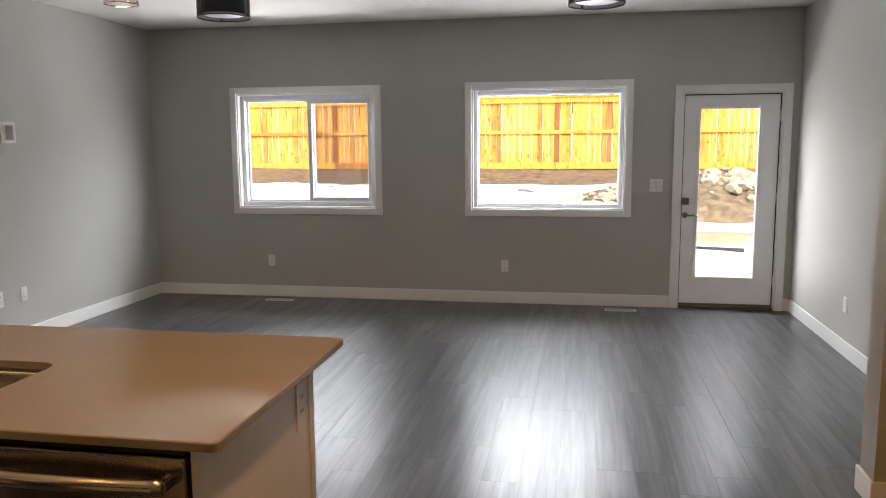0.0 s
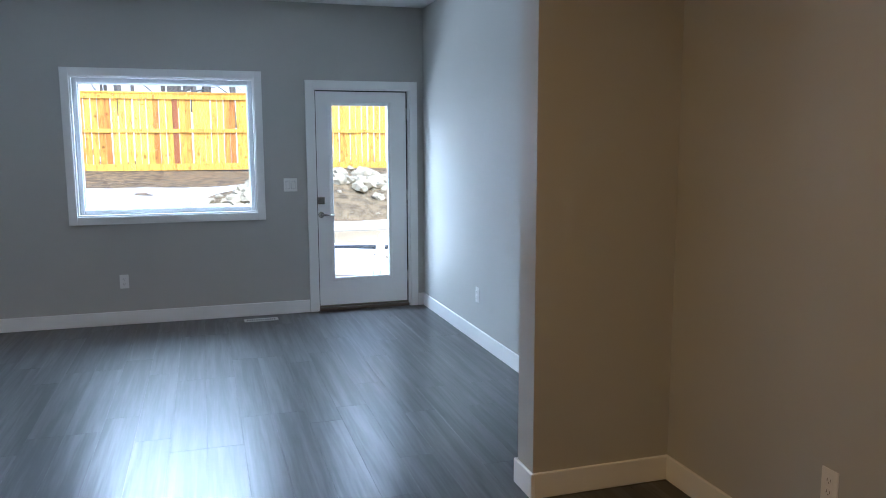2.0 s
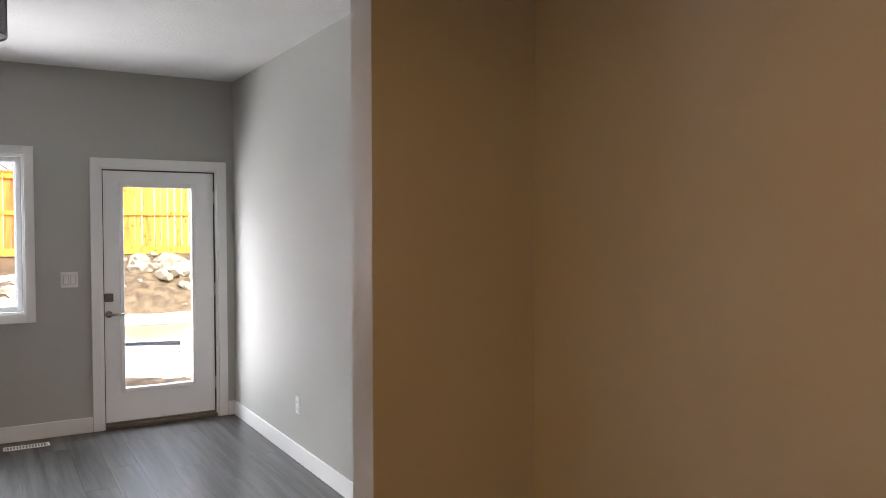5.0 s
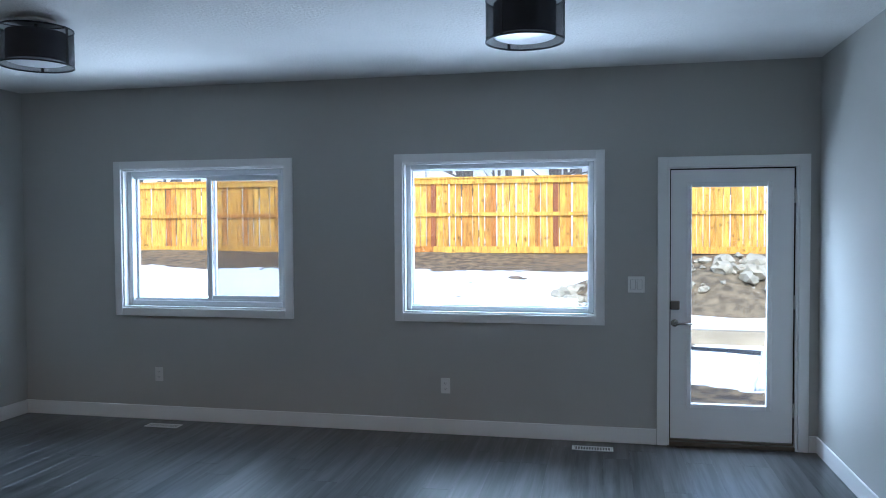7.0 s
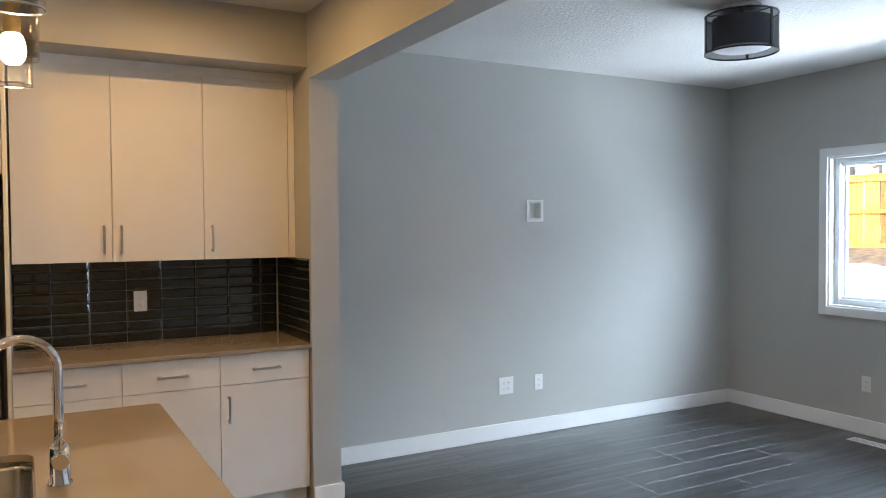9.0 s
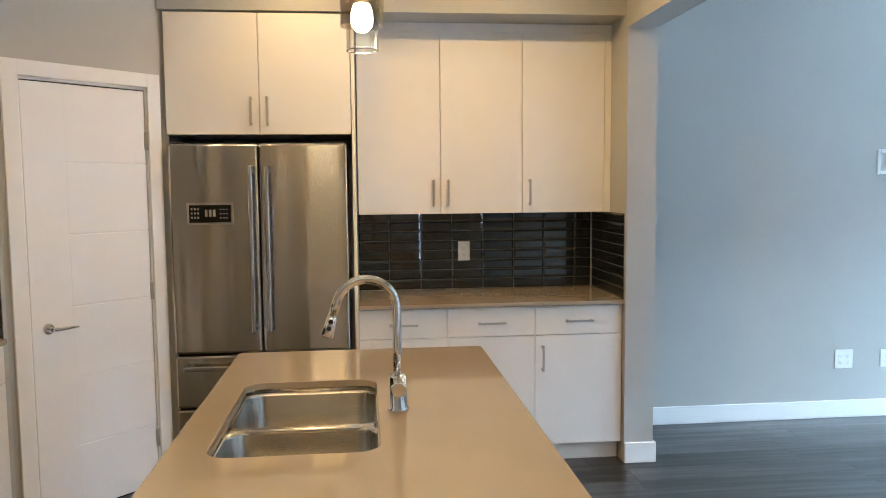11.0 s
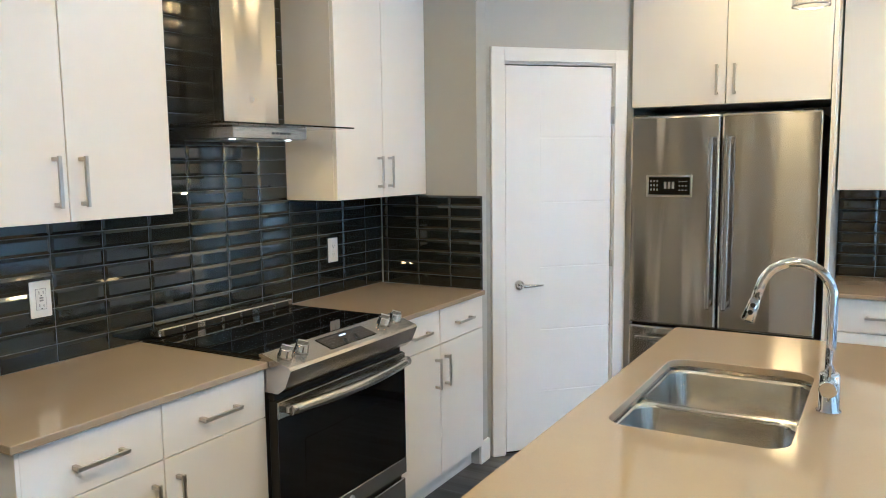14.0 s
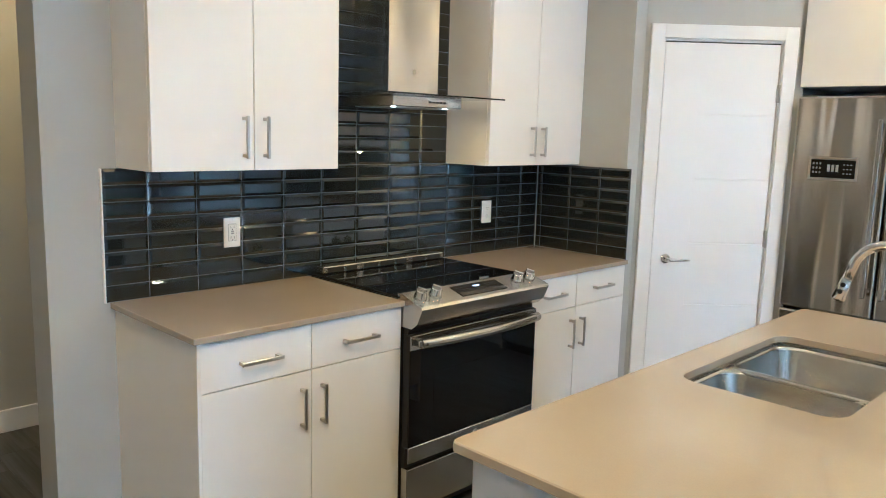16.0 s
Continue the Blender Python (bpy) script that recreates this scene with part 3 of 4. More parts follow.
def base_cabinet(m, widths, depth, label, handles, end_panels=(False, False), drawers=True):
    """A floor cabinet; local x from left to right, back at y = 0, front towards -y."""
    e = thing("base_cabinet", m, label, "cabinet", "base cabinets")
    w = sum(widths)
    box = join(bx(0.001, w - 0.001, -depth + 0.02, 0, 0.105, 0.893), bx(0.001, w - 0.001, -depth + 0.085, -0.02, 0, 0.105))
    part("body", box, M_CABIN, e)
    part("toe_kick", bx(0.001, w - 0.001, -depth + 0.07, -depth + 0.085, 0, 0.104), M_CAB, e)
    for side, want in zip((0, 1), end_panels):
        if want:
            x = 0 if side == 0 else w
            part("end_panel", bx(x - 0.009, x + 0.009, -depth + 0.001, 0, 0, 0.893, 0.001), M_CAB, e)
    at = 0
    for i, wi in enumerate(widths):
        g = 0.0018
        top = 0.727 if drawers else 0.888
        if drawers:
            d = part("drawer_front", bx(at + g, at + wi - g, -depth, -depth + 0.019, 0.7305, 0.889, 0.0012), M_CAB, e)
            pull(d, at + wi / 2, -depth, 0.806, 0.155, False)
        f = part("door", bx(at + g, at + wi - g, -depth, -depth + 0.019, 0.112, top, 0.0012), M_CAB, e)
        hx = at + wi - 0.042 if handles[i] == "r" else at + 0.042
        pull(f, hx, -depth, top - 0.125, 0.145, True)
        at += wi
    return e


def wall_cabinet(m, widths, depth, z0, z1, label, handles, name="wall_cabinet"):
    e = thing(name, m, label, "cabinet", "wall cabinets")
    w = sum(widths)
    part("body", bx(0.001, w - 0.001, -depth + 0.02, 0, z0, z1, 0.001), M_CAB, e)
    at = 0
    for i, wi in enumerate(widths):
        g = 0.0018
        f = part("door", bx(at + g, at + wi - g, -depth, -depth + 0.019, z0 + 0.001, z1 - 0.001, 0.0012), M_CAB, e)
        hx = at + wi - 0.042 if handles[i] == "r" else at + 0.042
        pull(f, hx, -depth, z0 + 0.118, 0.15, True)
        at += wi
    return e


SOUTH = lambda x: pose(x, S_WALL, 0, 0, 0, 180)
WEST = lambda y: pose(-6.36, y, 0, 0, 0, 90)
DS = 0.611
base_cabinet(SOUTH(-2.70), [0.413, 0.413], DS, "white flat-front base cabinet with two drawers and two doors", "rl", (True, False))
base_cabinet(SOUTH(-4.29), [0.371, 0.425], DS, "white flat-front base cabinet between range and pantry wall", "rl")
base_cabinet(WEST(-5.515), [0.478, 0.482], 0.60, "white flat-front double base cabinet beside the fridge", "rl")
base_cabinet(WEST(-4.555), [0.492], 0.60, "white flat-front single base cabinet beside the wall end", "l")
wall_cabinet(SOUTH(-2.713), [0.380, 0.374], 0.288, 1.395, 2.44, "tall white flat-front wall cabinet with two doors", "rl")
wall_cabinet(SOUTH(-4.35), [0.354, 0.384], 0.288, 1.394, 2.44, "tall white flat-front wall cabinet beside the range hood", "rl")
wall_cabinet(WEST(-5.508), [0.464, 0.468], 0.36, 1.393, 2.405, "white flat-front double wall cabinet under the bulkhead", "rl")
wall_cabinet(WEST(-4.576), [0.480], 0.36, 1.393, 2.405, "white flat-front single wall cabinet under the bulkhead", "l")
solid("cabinet_filler", join(bx(-6.02, -6.002, -5.508, -4.058, 2.406, 2.454), bx(-6.02, -6.002, -4.0945, -4.058, 1.393, 2.4055)), M_CAB, "narrow white filler strip over the wall cabinets", "filler strip", "structure")
wall_cabinet(WEST(-6.478), [0.472, 0.470], 0.60, 1.826, 2.445, "deep white two-door cabinet over the fridge", "rl")
tagged(solid("fridge_side_panel", bx(-6.36, -5.765, -5.534, -5.5155, 0, 2.445, 0.001), M_CAB, "tall white panel beside the fridge", "panel"))


def worktop(name, x0, x1, y0, y1, label, cut=None):
    z0, z1 = 0.894, 0.916
    if cut is None:
        bm = bx(x0, x1, y0, y1, z0, z1, 0.003, 2)
    else:
        bm = bmesh.new()
        n = 8
        def rounded(a, b, c, d, r):
            pts = []
            for cx, cy, s in ((b - r, d - r, 0), (a + r, d - r, 1), (a + r, c + r, 2), (b - r, c + r, 3)):
                for k in range(n + 1):
                    t = (s + k / n) * math.pi / 2
                    pts.append((cx + r * math.cos(t), cy + r * math.sin(t)))
            return pts
        outer, inner = rounded(x0, x1, y0, y1, 0.022), rounded(*cut, 0.06)
        rings = []
        for ring, z, shrink in ((outer, z0, 0), (outer, z1 - 0.003, 0), (outer, z1, 0.003), (inner, z1, -0.002), (inner, z1 - 0.002, 0), (inner, z0, 0)):
            cx, cy = sum(p[0] for p in ring) / len(ring), sum(p[1] for p in ring) / len(ring)
            rings.append([bm.verts.new((x - shrink * (1 if x > cx else -1), y - shrink * (1 if y > cy else -1), z)) for x, y in ring])
        rings.append(rings[0])
        for a, b in zip(rings, rings[1:]):
            for i in range(len(a)):
                j = (i + 1) % len(a)
                bm.faces.new((a[i], a[j], b[j], b[i]))
        bmesh.ops.recalc_face_normals(bm, faces=bm.faces[:])
    return solid(name, bm, M_STONE, label, "countertop")


worktop("countertop", -3.528, -2.675, S_WALL + 0.001, -7.006, "polished taupe quartz countertop beside the range")
worktop("countertop", -5.087, -4.292, S_WALL + 0.001, -7.006, "polished taupe quartz countertop beside the pantry wall")
worktop("countertop", -6.359, -5.735, -5.513, -4.058, "polished taupe quartz countertop beside the fridge")
SINK = (-4.185, -3.485, -5.865, -5.445)
worktop("island_countertop", -4.66, -2.718, -5.968, -5.02, "large polished taupe quartz island top with a sink cutout", SINK)


# ---- island ----
def island():
    e = thing("kitchen_island", pose(-3.662, -5.59, 0), "white kitchen island with a panelled end and built-in dishwasher", "island")
    o = Matrix.Translation((3.65, 5.59, 0))
    mv = lambda bm: moved(bm, o)
    part("end_panel", mv(bx(-2.78, -2.76, -5.948, -5.232, 0, 0.893, 0.001)), M_CAB, e)
    part("end_panel", mv(bx(-4.55, -4.53, -5.948, -5.232, 0, 0.893, 0.001)), M_CAB, e)
    part("back_panel", mv(bx(-4.55, -2.762, -5.23, -5.212, 0, 0.893, 0.001)), M_CAB, e)
    part("corner_trim", mv(bx(-2.7595, -2.754, -5.25, -5.212, 0, 0.892, 0.001)), M_CAB, e)
    part("body", mv(join(bx(-4.53, -4.25, -5.93, -5.24, 0.1, 0.89), bx(-4.25, -3.40, -5.93, -5.24, 0.1, 0.62), bx(-4.53, -3.40, -5.87, -5.24, 0, 0.1))), M_CABIN, e)
    part("floor_rail", mv(bx(-3.40, -2.782, -5.87, -5.855, 0, 0.1)), M_CAB, e)
    for a, b in ((-4.528, -4.263), (-4.259, -3.83), (-3.826, -3.404)):
        f = part("door", mv(bx(a, b, -5.95, -5.931, 0.112, 0.888, 0.0012)), M_CAB, e)
    ou = part("outlet", mv(join(bx(-2.7595, -2.753, -5.357, -5.285, 0.702, 0.853, 0.002))), M_PLASTIC, e, "white outlet plate on the island end")
    for z in (0.745, 0.79):
        part("socket", mv(bx(-2.7535, -2.7515, -5.338, -5.304, z, z + 0.03, 0.003)), M_PLASTIC, ou)
        part("slot", mv(join(bx(-2.7518, -2.7508, -5.330, -5.327, z + 0.012, z + 0.022), bx(-2.7518, -2.7508, -5.316, -5.313, z + 0.012, z + 0.022))), M_SLOT, ou)


island()


def dishwasher():
    e = thing("dishwasher", pose(-3.102, -5.59, 0), "stainless steel dishwasher with a bowed bar handle", "dishwasher")
    part("body", bx(-0.297, 0.297, -0.335, 0.33, 0.11, 0.88), M_BLACK, e)
    part("door_panel", bx(-0.298, 0.298, -0.362, -0.336, 0.12, 0.868, 0.004, 2), M_STEELREFL, e)
    part("control_strip", bx(-0.297, 0.297, -0.352, -0.336, 0.87, 0.886, 0.002), M_BLACK, e)
    part("kick_plate", bx(-0.297, 0.297, -0.30, -0.285, 0.0, 0.11), M_BLACK, e)
    pts = [(-0.262 + 0.524 * k / 16, -0.395 - 0.026 * math.sin(math.pi * k / 16), 0.812 + 0.006 * math.sin(math.pi * k / 16)) for k in range(17)]
    h = part("handle", tube(pts, 0.019, 16), M_STEELH, e, "bowed stainless bar handle")
    for s in (-0.255, 0.255):
        part("bracket", bx(s - 0.012, s + 0.012, -0.40, -0.36, 0.798, 0.826, 0.004), M_STEELH, h)


dishwasher()


def sink():
    x0, x1, y0, y1 = SINK
    e = thing("kitchen_sink", pose((x0 + x1) / 2, (y0 + y1) / 2, 0.69), "undermounted double-bowl stainless steel sink", "sink")
    cx, cy = (x0 + x1) / 2, (y0 + y1) / 2
    div = -3.80

    def bowl(a, b, c, d, depth, top=0.893):
        bm = bmesh.new()
        n = 6
        rings = []
        for z, inset, r in ((top, -0.012, 0.07), (top, 0.0, 0.06), (top - 0.01, 0.004, 0.06), (top - depth + 0.03, 0.012, 0.055), (top - depth + 0.008, 0.025, 0.05), (top - depth, 0.05, 0.04)):
            ring = []
            for px, py, s in ((b - inset - r, d - inset - r, 0), (a + inset + r, d - inset - r, 1), (a + inset + r, c + inset + r, 2), (b - inset - r, c + inset + r, 3)):
                for k in range(n + 1):
                    t = (s + k / n) * math.pi / 2
                    ring.append(bm.verts.new((px + r * math.cos(t) - cx, py + r * math.sin(t) - cy, z - 0.69)))
            rings.append(ring)
        for p, q in zip(rings, rings[1:]):
            for i in range(len(p)):
                j = (i + 1) % len(p)
                bm.faces.new((p[j], p[i], q[i], q[j]))
        bm.faces.new(rings[-1])
        for f in bm.faces:
            f.smooth = True
        return bm

    for a, b, dp in ((x0 + 0.004, div - 0.012, 0.20), (div + 0.012, x1 - 0.004, 0.18)):
        w = part("bowl", bowl(a, b, y0 + 0.004, y1 - 0.004, dp, 0.882), M_SINK, e)
        mx, my = (a + b) / 2, (y0 + y1) / 2
        dr = part("drain", moved(lathe([(0.0, 0.001), (0.03, 0.001), (0.04, 0.004), (0.045, 0.003), (0.045, 0.0)], 28, cap=False), Matrix.Translation((mx - cx, my - cy, 0.882 - dp - 0.69 + 0.001))), M_CHROME, w)
    part("divider", bx(div - 0.016 - cx, div + 0.016 - cx, y0 + 0.006 - cy, y1 - 0.006 - cy, 0.862 - 0.69, 0.8835 - 0.69, 0.007, 3), M_SINK, e)
    part("flange", join(bx(x0 - 0.02 - cx, x1 + 0.02 - cx, y0 - 0.02 - cy, y0 + 0.004 - cy, 0.884 - 0.69, 0.893 - 0.69), bx(x0 - 0.02 - cx, x1 + 0.02 - cx, y1 - 0.004 - cy, y1 + 0.02 - cy, 0.884 - 0.69, 0.893 - 0.69), bx(x0 - 0.02 - cx, x0 + 0.004 - cx, y0 - cy, y1 - cy, 0.884 - 0.69, 0.893 - 0.69), bx(x1 - 0.004 - cx, x1 + 0.02 - cx, y0 - cy, y1 - cy, 0.884 - 0.69, 0.893 - 0.69)), M_SINK, e)


sink()


def faucet():
    e = thing("kitchen_faucet", pose(-3.822, -5.388, 0.916), "tall chrome gooseneck pull-down faucet beside the sink", "faucet")
    part("base", lathe([(0.030, 0), (0.030, 0.006), (0.0245, 0.010), (0.0245, 0.096), (0.022, 0.102), (0.0125, 0.104)], 32), M_CHROME, e)
    d = Vector((0.02, -0.99, 0)).normalized()
    r = 0.086
    pts = [(0, 0, 0.10), (0, 0, 0.18), (0, 0, 0.24), (0, 0, 0.292)]
    for k in range(1, 17):
        a = radians(168) * k / 16
        pts.append(tuple(d * (r - r * math.cos(a)) + Vector((0, 0, 0.292 + r * math.sin(a)))))
    drop = (Vector(pts[-1]) - Vector(pts[-2])).normalized()
    pts.append(tuple(Vector(pts[-1]) + drop * 0.034))
    part("neck", tube(pts, 0.0125, 18), M_CHROME, e)
    end = Vector(pts[-1])
    dr = (Vector(pts[-1]) - Vector(pts[-2])).normalized()
    head = part("spray_head", tube([end, end + dr * 0.003, end + dr * 0.004, end + dr * 0.03, end + dr * 0.058, end + dr * 0.062], [0.0125, 0.0128, 0.0142, 0.0152, 0.0178, 0.016], 20), M_CHROME, e)
    for k in (0.020, 0.040):
        c = end + dr * k + Vector((0.014, 0.002, 0.004))
        part("button", moved(lathe([(0.0065, 0), (0.0065, 0.004)], 14), Matrix.Translation(c) @ Matrix.Rotation(radians(90), 4, "Y")), M_BLACK, head, "small black spray button")
    cap = part("mixer", moved(lathe([(0.0215, 0.0), (0.0215, 0.036), (0.019, 0.040)], 28), Matrix.Translation((0.018, 0, 0.072)) @ Matrix.Rotation(radians(90), 4, "Y")), M_CHROME, e)
    part("lever", tube([(0.045, 0, 0.08), (0.045, 0.002, 0.13), (0.045, 0.004, 0.168)], [0.0045, 0.004, 0.0035], 10), M_CHROME, cap)


faucet()


# ---- range ----
def kitchen_range():
    e = thing("kitchen_range", pose(-3.91, S_WALL, 0, 0, 0, 180), "slide-in stainless electric range with a black glass top", "range")
    part("body", bx(-0.378, 0.378, -0.615, -0.01, 0.02, 0.918), M_BLACK, e)
    part("cooktop", bx(-0.381, 0.381, -0.60, -0.012, 0.9185, 0.930, 0.003, 2), M_BLACKG, e)
    v = part("rear_vent", join(bx(-0.362, 0.362, -0.082, -0.030, 0.930, 0.964, 0.006, 2)), M_STEELH, e, "steel rear vent with open slots")
    for k in range(7):
        x, w = -0.338 + k * 0.098, (0.084 if k % 3 != 1 else 0.058)
        part("slot", join(bx(x, x + w, -0.077, -0.037, 0.9636, 0.9652), bx(x, x + w, -0.0832, -0.0816, 0.936, 0.956)), M_DARK, v)
    # slanted control console
    prof = [(-0.585, 0.938), (-0.60, 0.940), (-0.715, 0.905), (-0.722, 0.895), (-0.695, 0.835), (-0.665, 0.812), (-0.60, 0.812)]
    bm = bmesh.new()
    la = [bm.verts.new((-0.381, y, z)) for y, z in prof]
    lb = [bm.verts.new((0.381, y, z)) for y, z in prof]
    bm.faces.new(la)
    bm.faces.new(lb[::-1])
    for i in range(len(prof)):
        j = (i + 1) % len(prof)
        bm.faces.new((la[j], la[i], lb[i], lb[j]))
    bmesh.ops.recalc_face_normals(bm, faces=bm.faces[:])
    c = part("control_panel", bm, M_STEELH, e, "slanted stainless control console")
    tilt = Matrix.Translation((0, -0.6575, 0.9225)) @ Matrix.Rotation(math.atan2(0.035, 0.115), 4, "X")
    d = part("touch_display", moved(bx(-0.135, 0.135, -0.038, 0.042, -0.001, 0.0025, 0.001), tilt), M_BLACKG, c)
    part("digits", moved(join(*[bx(-0.02 + k * 0.013, -0.011 + k * 0.013, 0.016, 0.024, 0.0026, 0.003) for k in range(3)]), tilt), M_DISPLAY, d, "lit clock digits")
    marks = [bx(x, x + 0.012, y, y + 0.003, 0.0026, 0.003) for y in (-0.025, -0.01, 0.006, 0.02) for x in (-0.12, -0.095, -0.07, 0.05, 0.075, 0.1)]
    marks += [bx(-0.03 + k * 0.014, -0.024 + k * 0.014, y, y + 0.004, 0.0026, 0.003) for y in (-0.026, -0.013, 0.0) for k in range(5)]
    for mk in marks:
        part("key_mark", moved(mk, tilt), M_KEYS, d)
    for x in (-0.325, -0.245, 0.245, 0.325):
        k = part("knob", moved(lathe([(0.026, 0), (0.026, 0.006), (0.0235, 0.010), (0.0225, 0.027), (0.020, 0.031)], 28), tilt @ Matrix.Translation((x, 0.008, 0))), M_CHROME, c, "round polished knob")
        part("grip", moved(bx(-0.004, 0.004, -0.019, 0.019, 0.030, 0.041, 0.002), tilt @ Matrix.Translation((x, 0.008, 0)) @ Matrix.Rotation(0.5, 4, "Z")), M_CHROME, k)
    part("vent_gap_shade", bx(-0.375, 0.375, -0.64, -0.60, 0.785, 0.812), M_DARK, e)
    f = part("oven_door", join(bx(-0.379, 0.379, -0.655, -0.617, 0.33, 0.785, 0.004, 2)), M_BLACK, e)
    part("door_band", bx(-0.3795, 0.3795, -0.662, -0.6545, 0.724, 0.783, 0.003, 2), M_STEELH, f, "stainless band behind the handle")
    part("window", bx(-0.379, 0.379, -0.659, -0.6545, 0.336, 0.7235, 0.001), M_BLACKG, f, "black glass oven window")
    part("inner_window", bx(-0.25, 0.25, -0.6602, -0.6588, 0.40, 0.62, 0.0003), M_BLACKG, f)
    part("door_strip", bx(-0.379, 0.379, -0.661, -0.6545, 0.27, 0.3355, 0.002), M_STEELH, f)
    part("badge", moved(lathe([(0.016, 0), (0.016, 0.003), (0.013, 0.004)], 28), Matrix.Translation((0, -0.661, 0.302)) @ Matrix.Rotation(radians(90), 4, "X")), M_NICKEL, f, "round metal badge")
    for k in range(4):
        part("vent_slot", bx(-0.30 + k * 0.16, -0.18 + k * 0.16, -0.6632, -0.6618, 0.768, 0.775), M_DARK, f)
    pts = [(-0.352 + 0.704 * k / 18, -0.690 - 0.036 * math.sin(math.pi * k / 18), 0.756) for k in range(19)]
    h = part("handle", tube(pts, 0.0195, 16), M_STEELH, f, "bowed stainless door handle")
    for s in (-0.345, 0.345):
        part("bracket", bx(s - 0.014, s + 0.014, -0.695, -0.660, 0.742, 0.771, 0.005), M_STEELH, h)
    g = part("storage_drawer", bx(-0.379, 0.379, -0.655, -0.617, 0.065, 0.245, 0.004, 2), M_STEELH, e)
    part("drawer_gap_shade", bx(-0.377, 0.377, -0.635, -0.61, 0.245, 0.33), M_DARK, e)
    for x in (-0.33, 0.33):
        for y in (-0.56, -0.08):
            part("foot", moved(lathe([(0.018, 0), (0.018, 0.02)], 14), Matrix.Translation((x, y, 0))), M_BLACK, e)


kitchen_range()


def hood():
    e = thing("range_hood", pose(-3.905, S_WALL, 0, 0, 0, 180), "wall-mounted stainless chimney hood with a flat glass canopy", "range hood")
    part("chimney", bx(-0.145, 0.145, -0.24, -0.002, 1.702, H - 0.004, 0.002), M_CHIMNEY, e)
    part("badge", moved(lathe([(0.011, 0), (0.011, 0.002)], 24), Matrix.Translation((0.0, -0.24, 1.80)) @ Matrix.Rotation(radians(90), 4, "X")), M_NICKEL, e)
    part("glass_canopy", bx(-0.355, 0.355, -0.455, -0.004, 1.694, 1.700, 0.001), M_TINT, e, "grey-tinted glass canopy")
    b = part("motor_box", bx(-0.20, 0.20, -0.335, -0.004, 1.650, 1.693, 0.003, 2), M_STEELH, e)
    for k in range(5):
        part("button", bx(0.0 + k * 0.022, 0.014 + k * 0.022, -0.337, -0.334, 1.668, 1.676, 0.001), M_BLACK, b)
    part("filter", bx(-0.17, 0.17, -0.28, -0.05, 1.646, 1.650), M_NICKEL, b)
    for x in (-0.15, 0.15):
        part("hood_light", moved(lathe([(0.017, 0), (0.017, 0.004)], 24), Matrix.Translation((x, -0.27, 1.6465))), M_LED, b, "lit round hood lamp")
    for x in (-0.15, 0.15):
        lamp_disc(-3.905 - x, S_WALL + 0.27, 1.643, 0.07, 0.03)


hood()


# ---- fridge ----
def fridge():
    e = thing("refrigerator", pose(-6.33, -6.015, 0, 0, 0, 90), "stainless French-door refrigerator with two freezer drawers", "refrigerator")
    part("body", bx(-0.449, 0.449, -0.55, 0, 0.02, 1.765, 0.004), M_BLACK, e)
    for n, (a, b) in enumerate(((-0.452, -0.004), (0.004, 0.452))):
        d = part("fridge_door", bx(a, b, -0.612, -0.552, 0.69, 1.778, 0.012, 3), M_FRIDGE, e)
        x = -0.038 if n == 0 else 0.045
        h = part("handle", bx(x - 0.011, x + 0.011, -0.672, -0.652, 0.80, 1.665, 0.005, 2), M_STEELH, d, "flat upright steel handle")
        for z in (0.83, 1.635):
            part("post", bx(x - 0.008, x + 0.008, -0.655, -0.611, z - 0.012, z + 0.012, 0.003), M_STEELH, h)
        if n == 0:
            bz = part("dispenser_bezel", rect_ring(-0.366, -0.132, 1.362, 1.476, 0.012, -0.6155, -0.6118, 0.002), M_NICKEL, d)
            g = part("control_display", bx(-0.354, -0.144, -0.614, -0.6116, 1.374, 1.464), M_BLACKG, d, "black control display with small icons")
            icons = [bx(-0.345 + 0.016 * (k % 3), -0.337 + 0.016 * (k % 3), -0.6146, -0.6139, 1.395 + 0.022 * (k // 3), 1.405 + 0.022 * (k // 3)) for k in range(9)]
            icons += [bx(-0.20 + 0.016 * (k % 3), -0.192 + 0.016 * (k % 3), -0.6146, -0.6139, 1.395 + 0.022 * (k // 3), 1.400 + 0.022 * (k // 3)) for k in range(9)]
            icons += [bx(-0.275 + 0.02 * k, -0.262 + 0.02 * k, -0.6146, -0.6139, 1.405, 1.44) for k in range(3)]
            for ic in icons:
                part("icon", ic, M_PRINT, g)
    for z0, z1 in ((0.402, 0.678), (0.075, 0.392)):
        d = part("freezer_drawer", bx(-0.452, 0.452, -0.612, -0.552, z0, z1, 0.012, 3), M_FRIDGE, e)
        h = part("handle", bx(-0.40, 0.40, -0.668, -0.65, z1 - 0.07, z1 - 0.045, 0.005, 2), M_STEELH, d)
        for x in (-0.37, 0.37):
            part("post", bx(x - 0.012, x + 0.012, -0.652, -0.611, z1 - 0.066, z1 - 0.05, 0.003), M_STEELH, h)
    part("base_grille", bx(-0.44, 0.44, -0.56, -0.54, 0.005, 0.07), M_BLACK, e)
    for x in (-0.40, 0.40):
        part("hinge_cover", bx(x - 0.035, x + 0.035, -0.60, -0.50, 1.765, 1.785, 0.004), M_BLACK, e)


fridge()


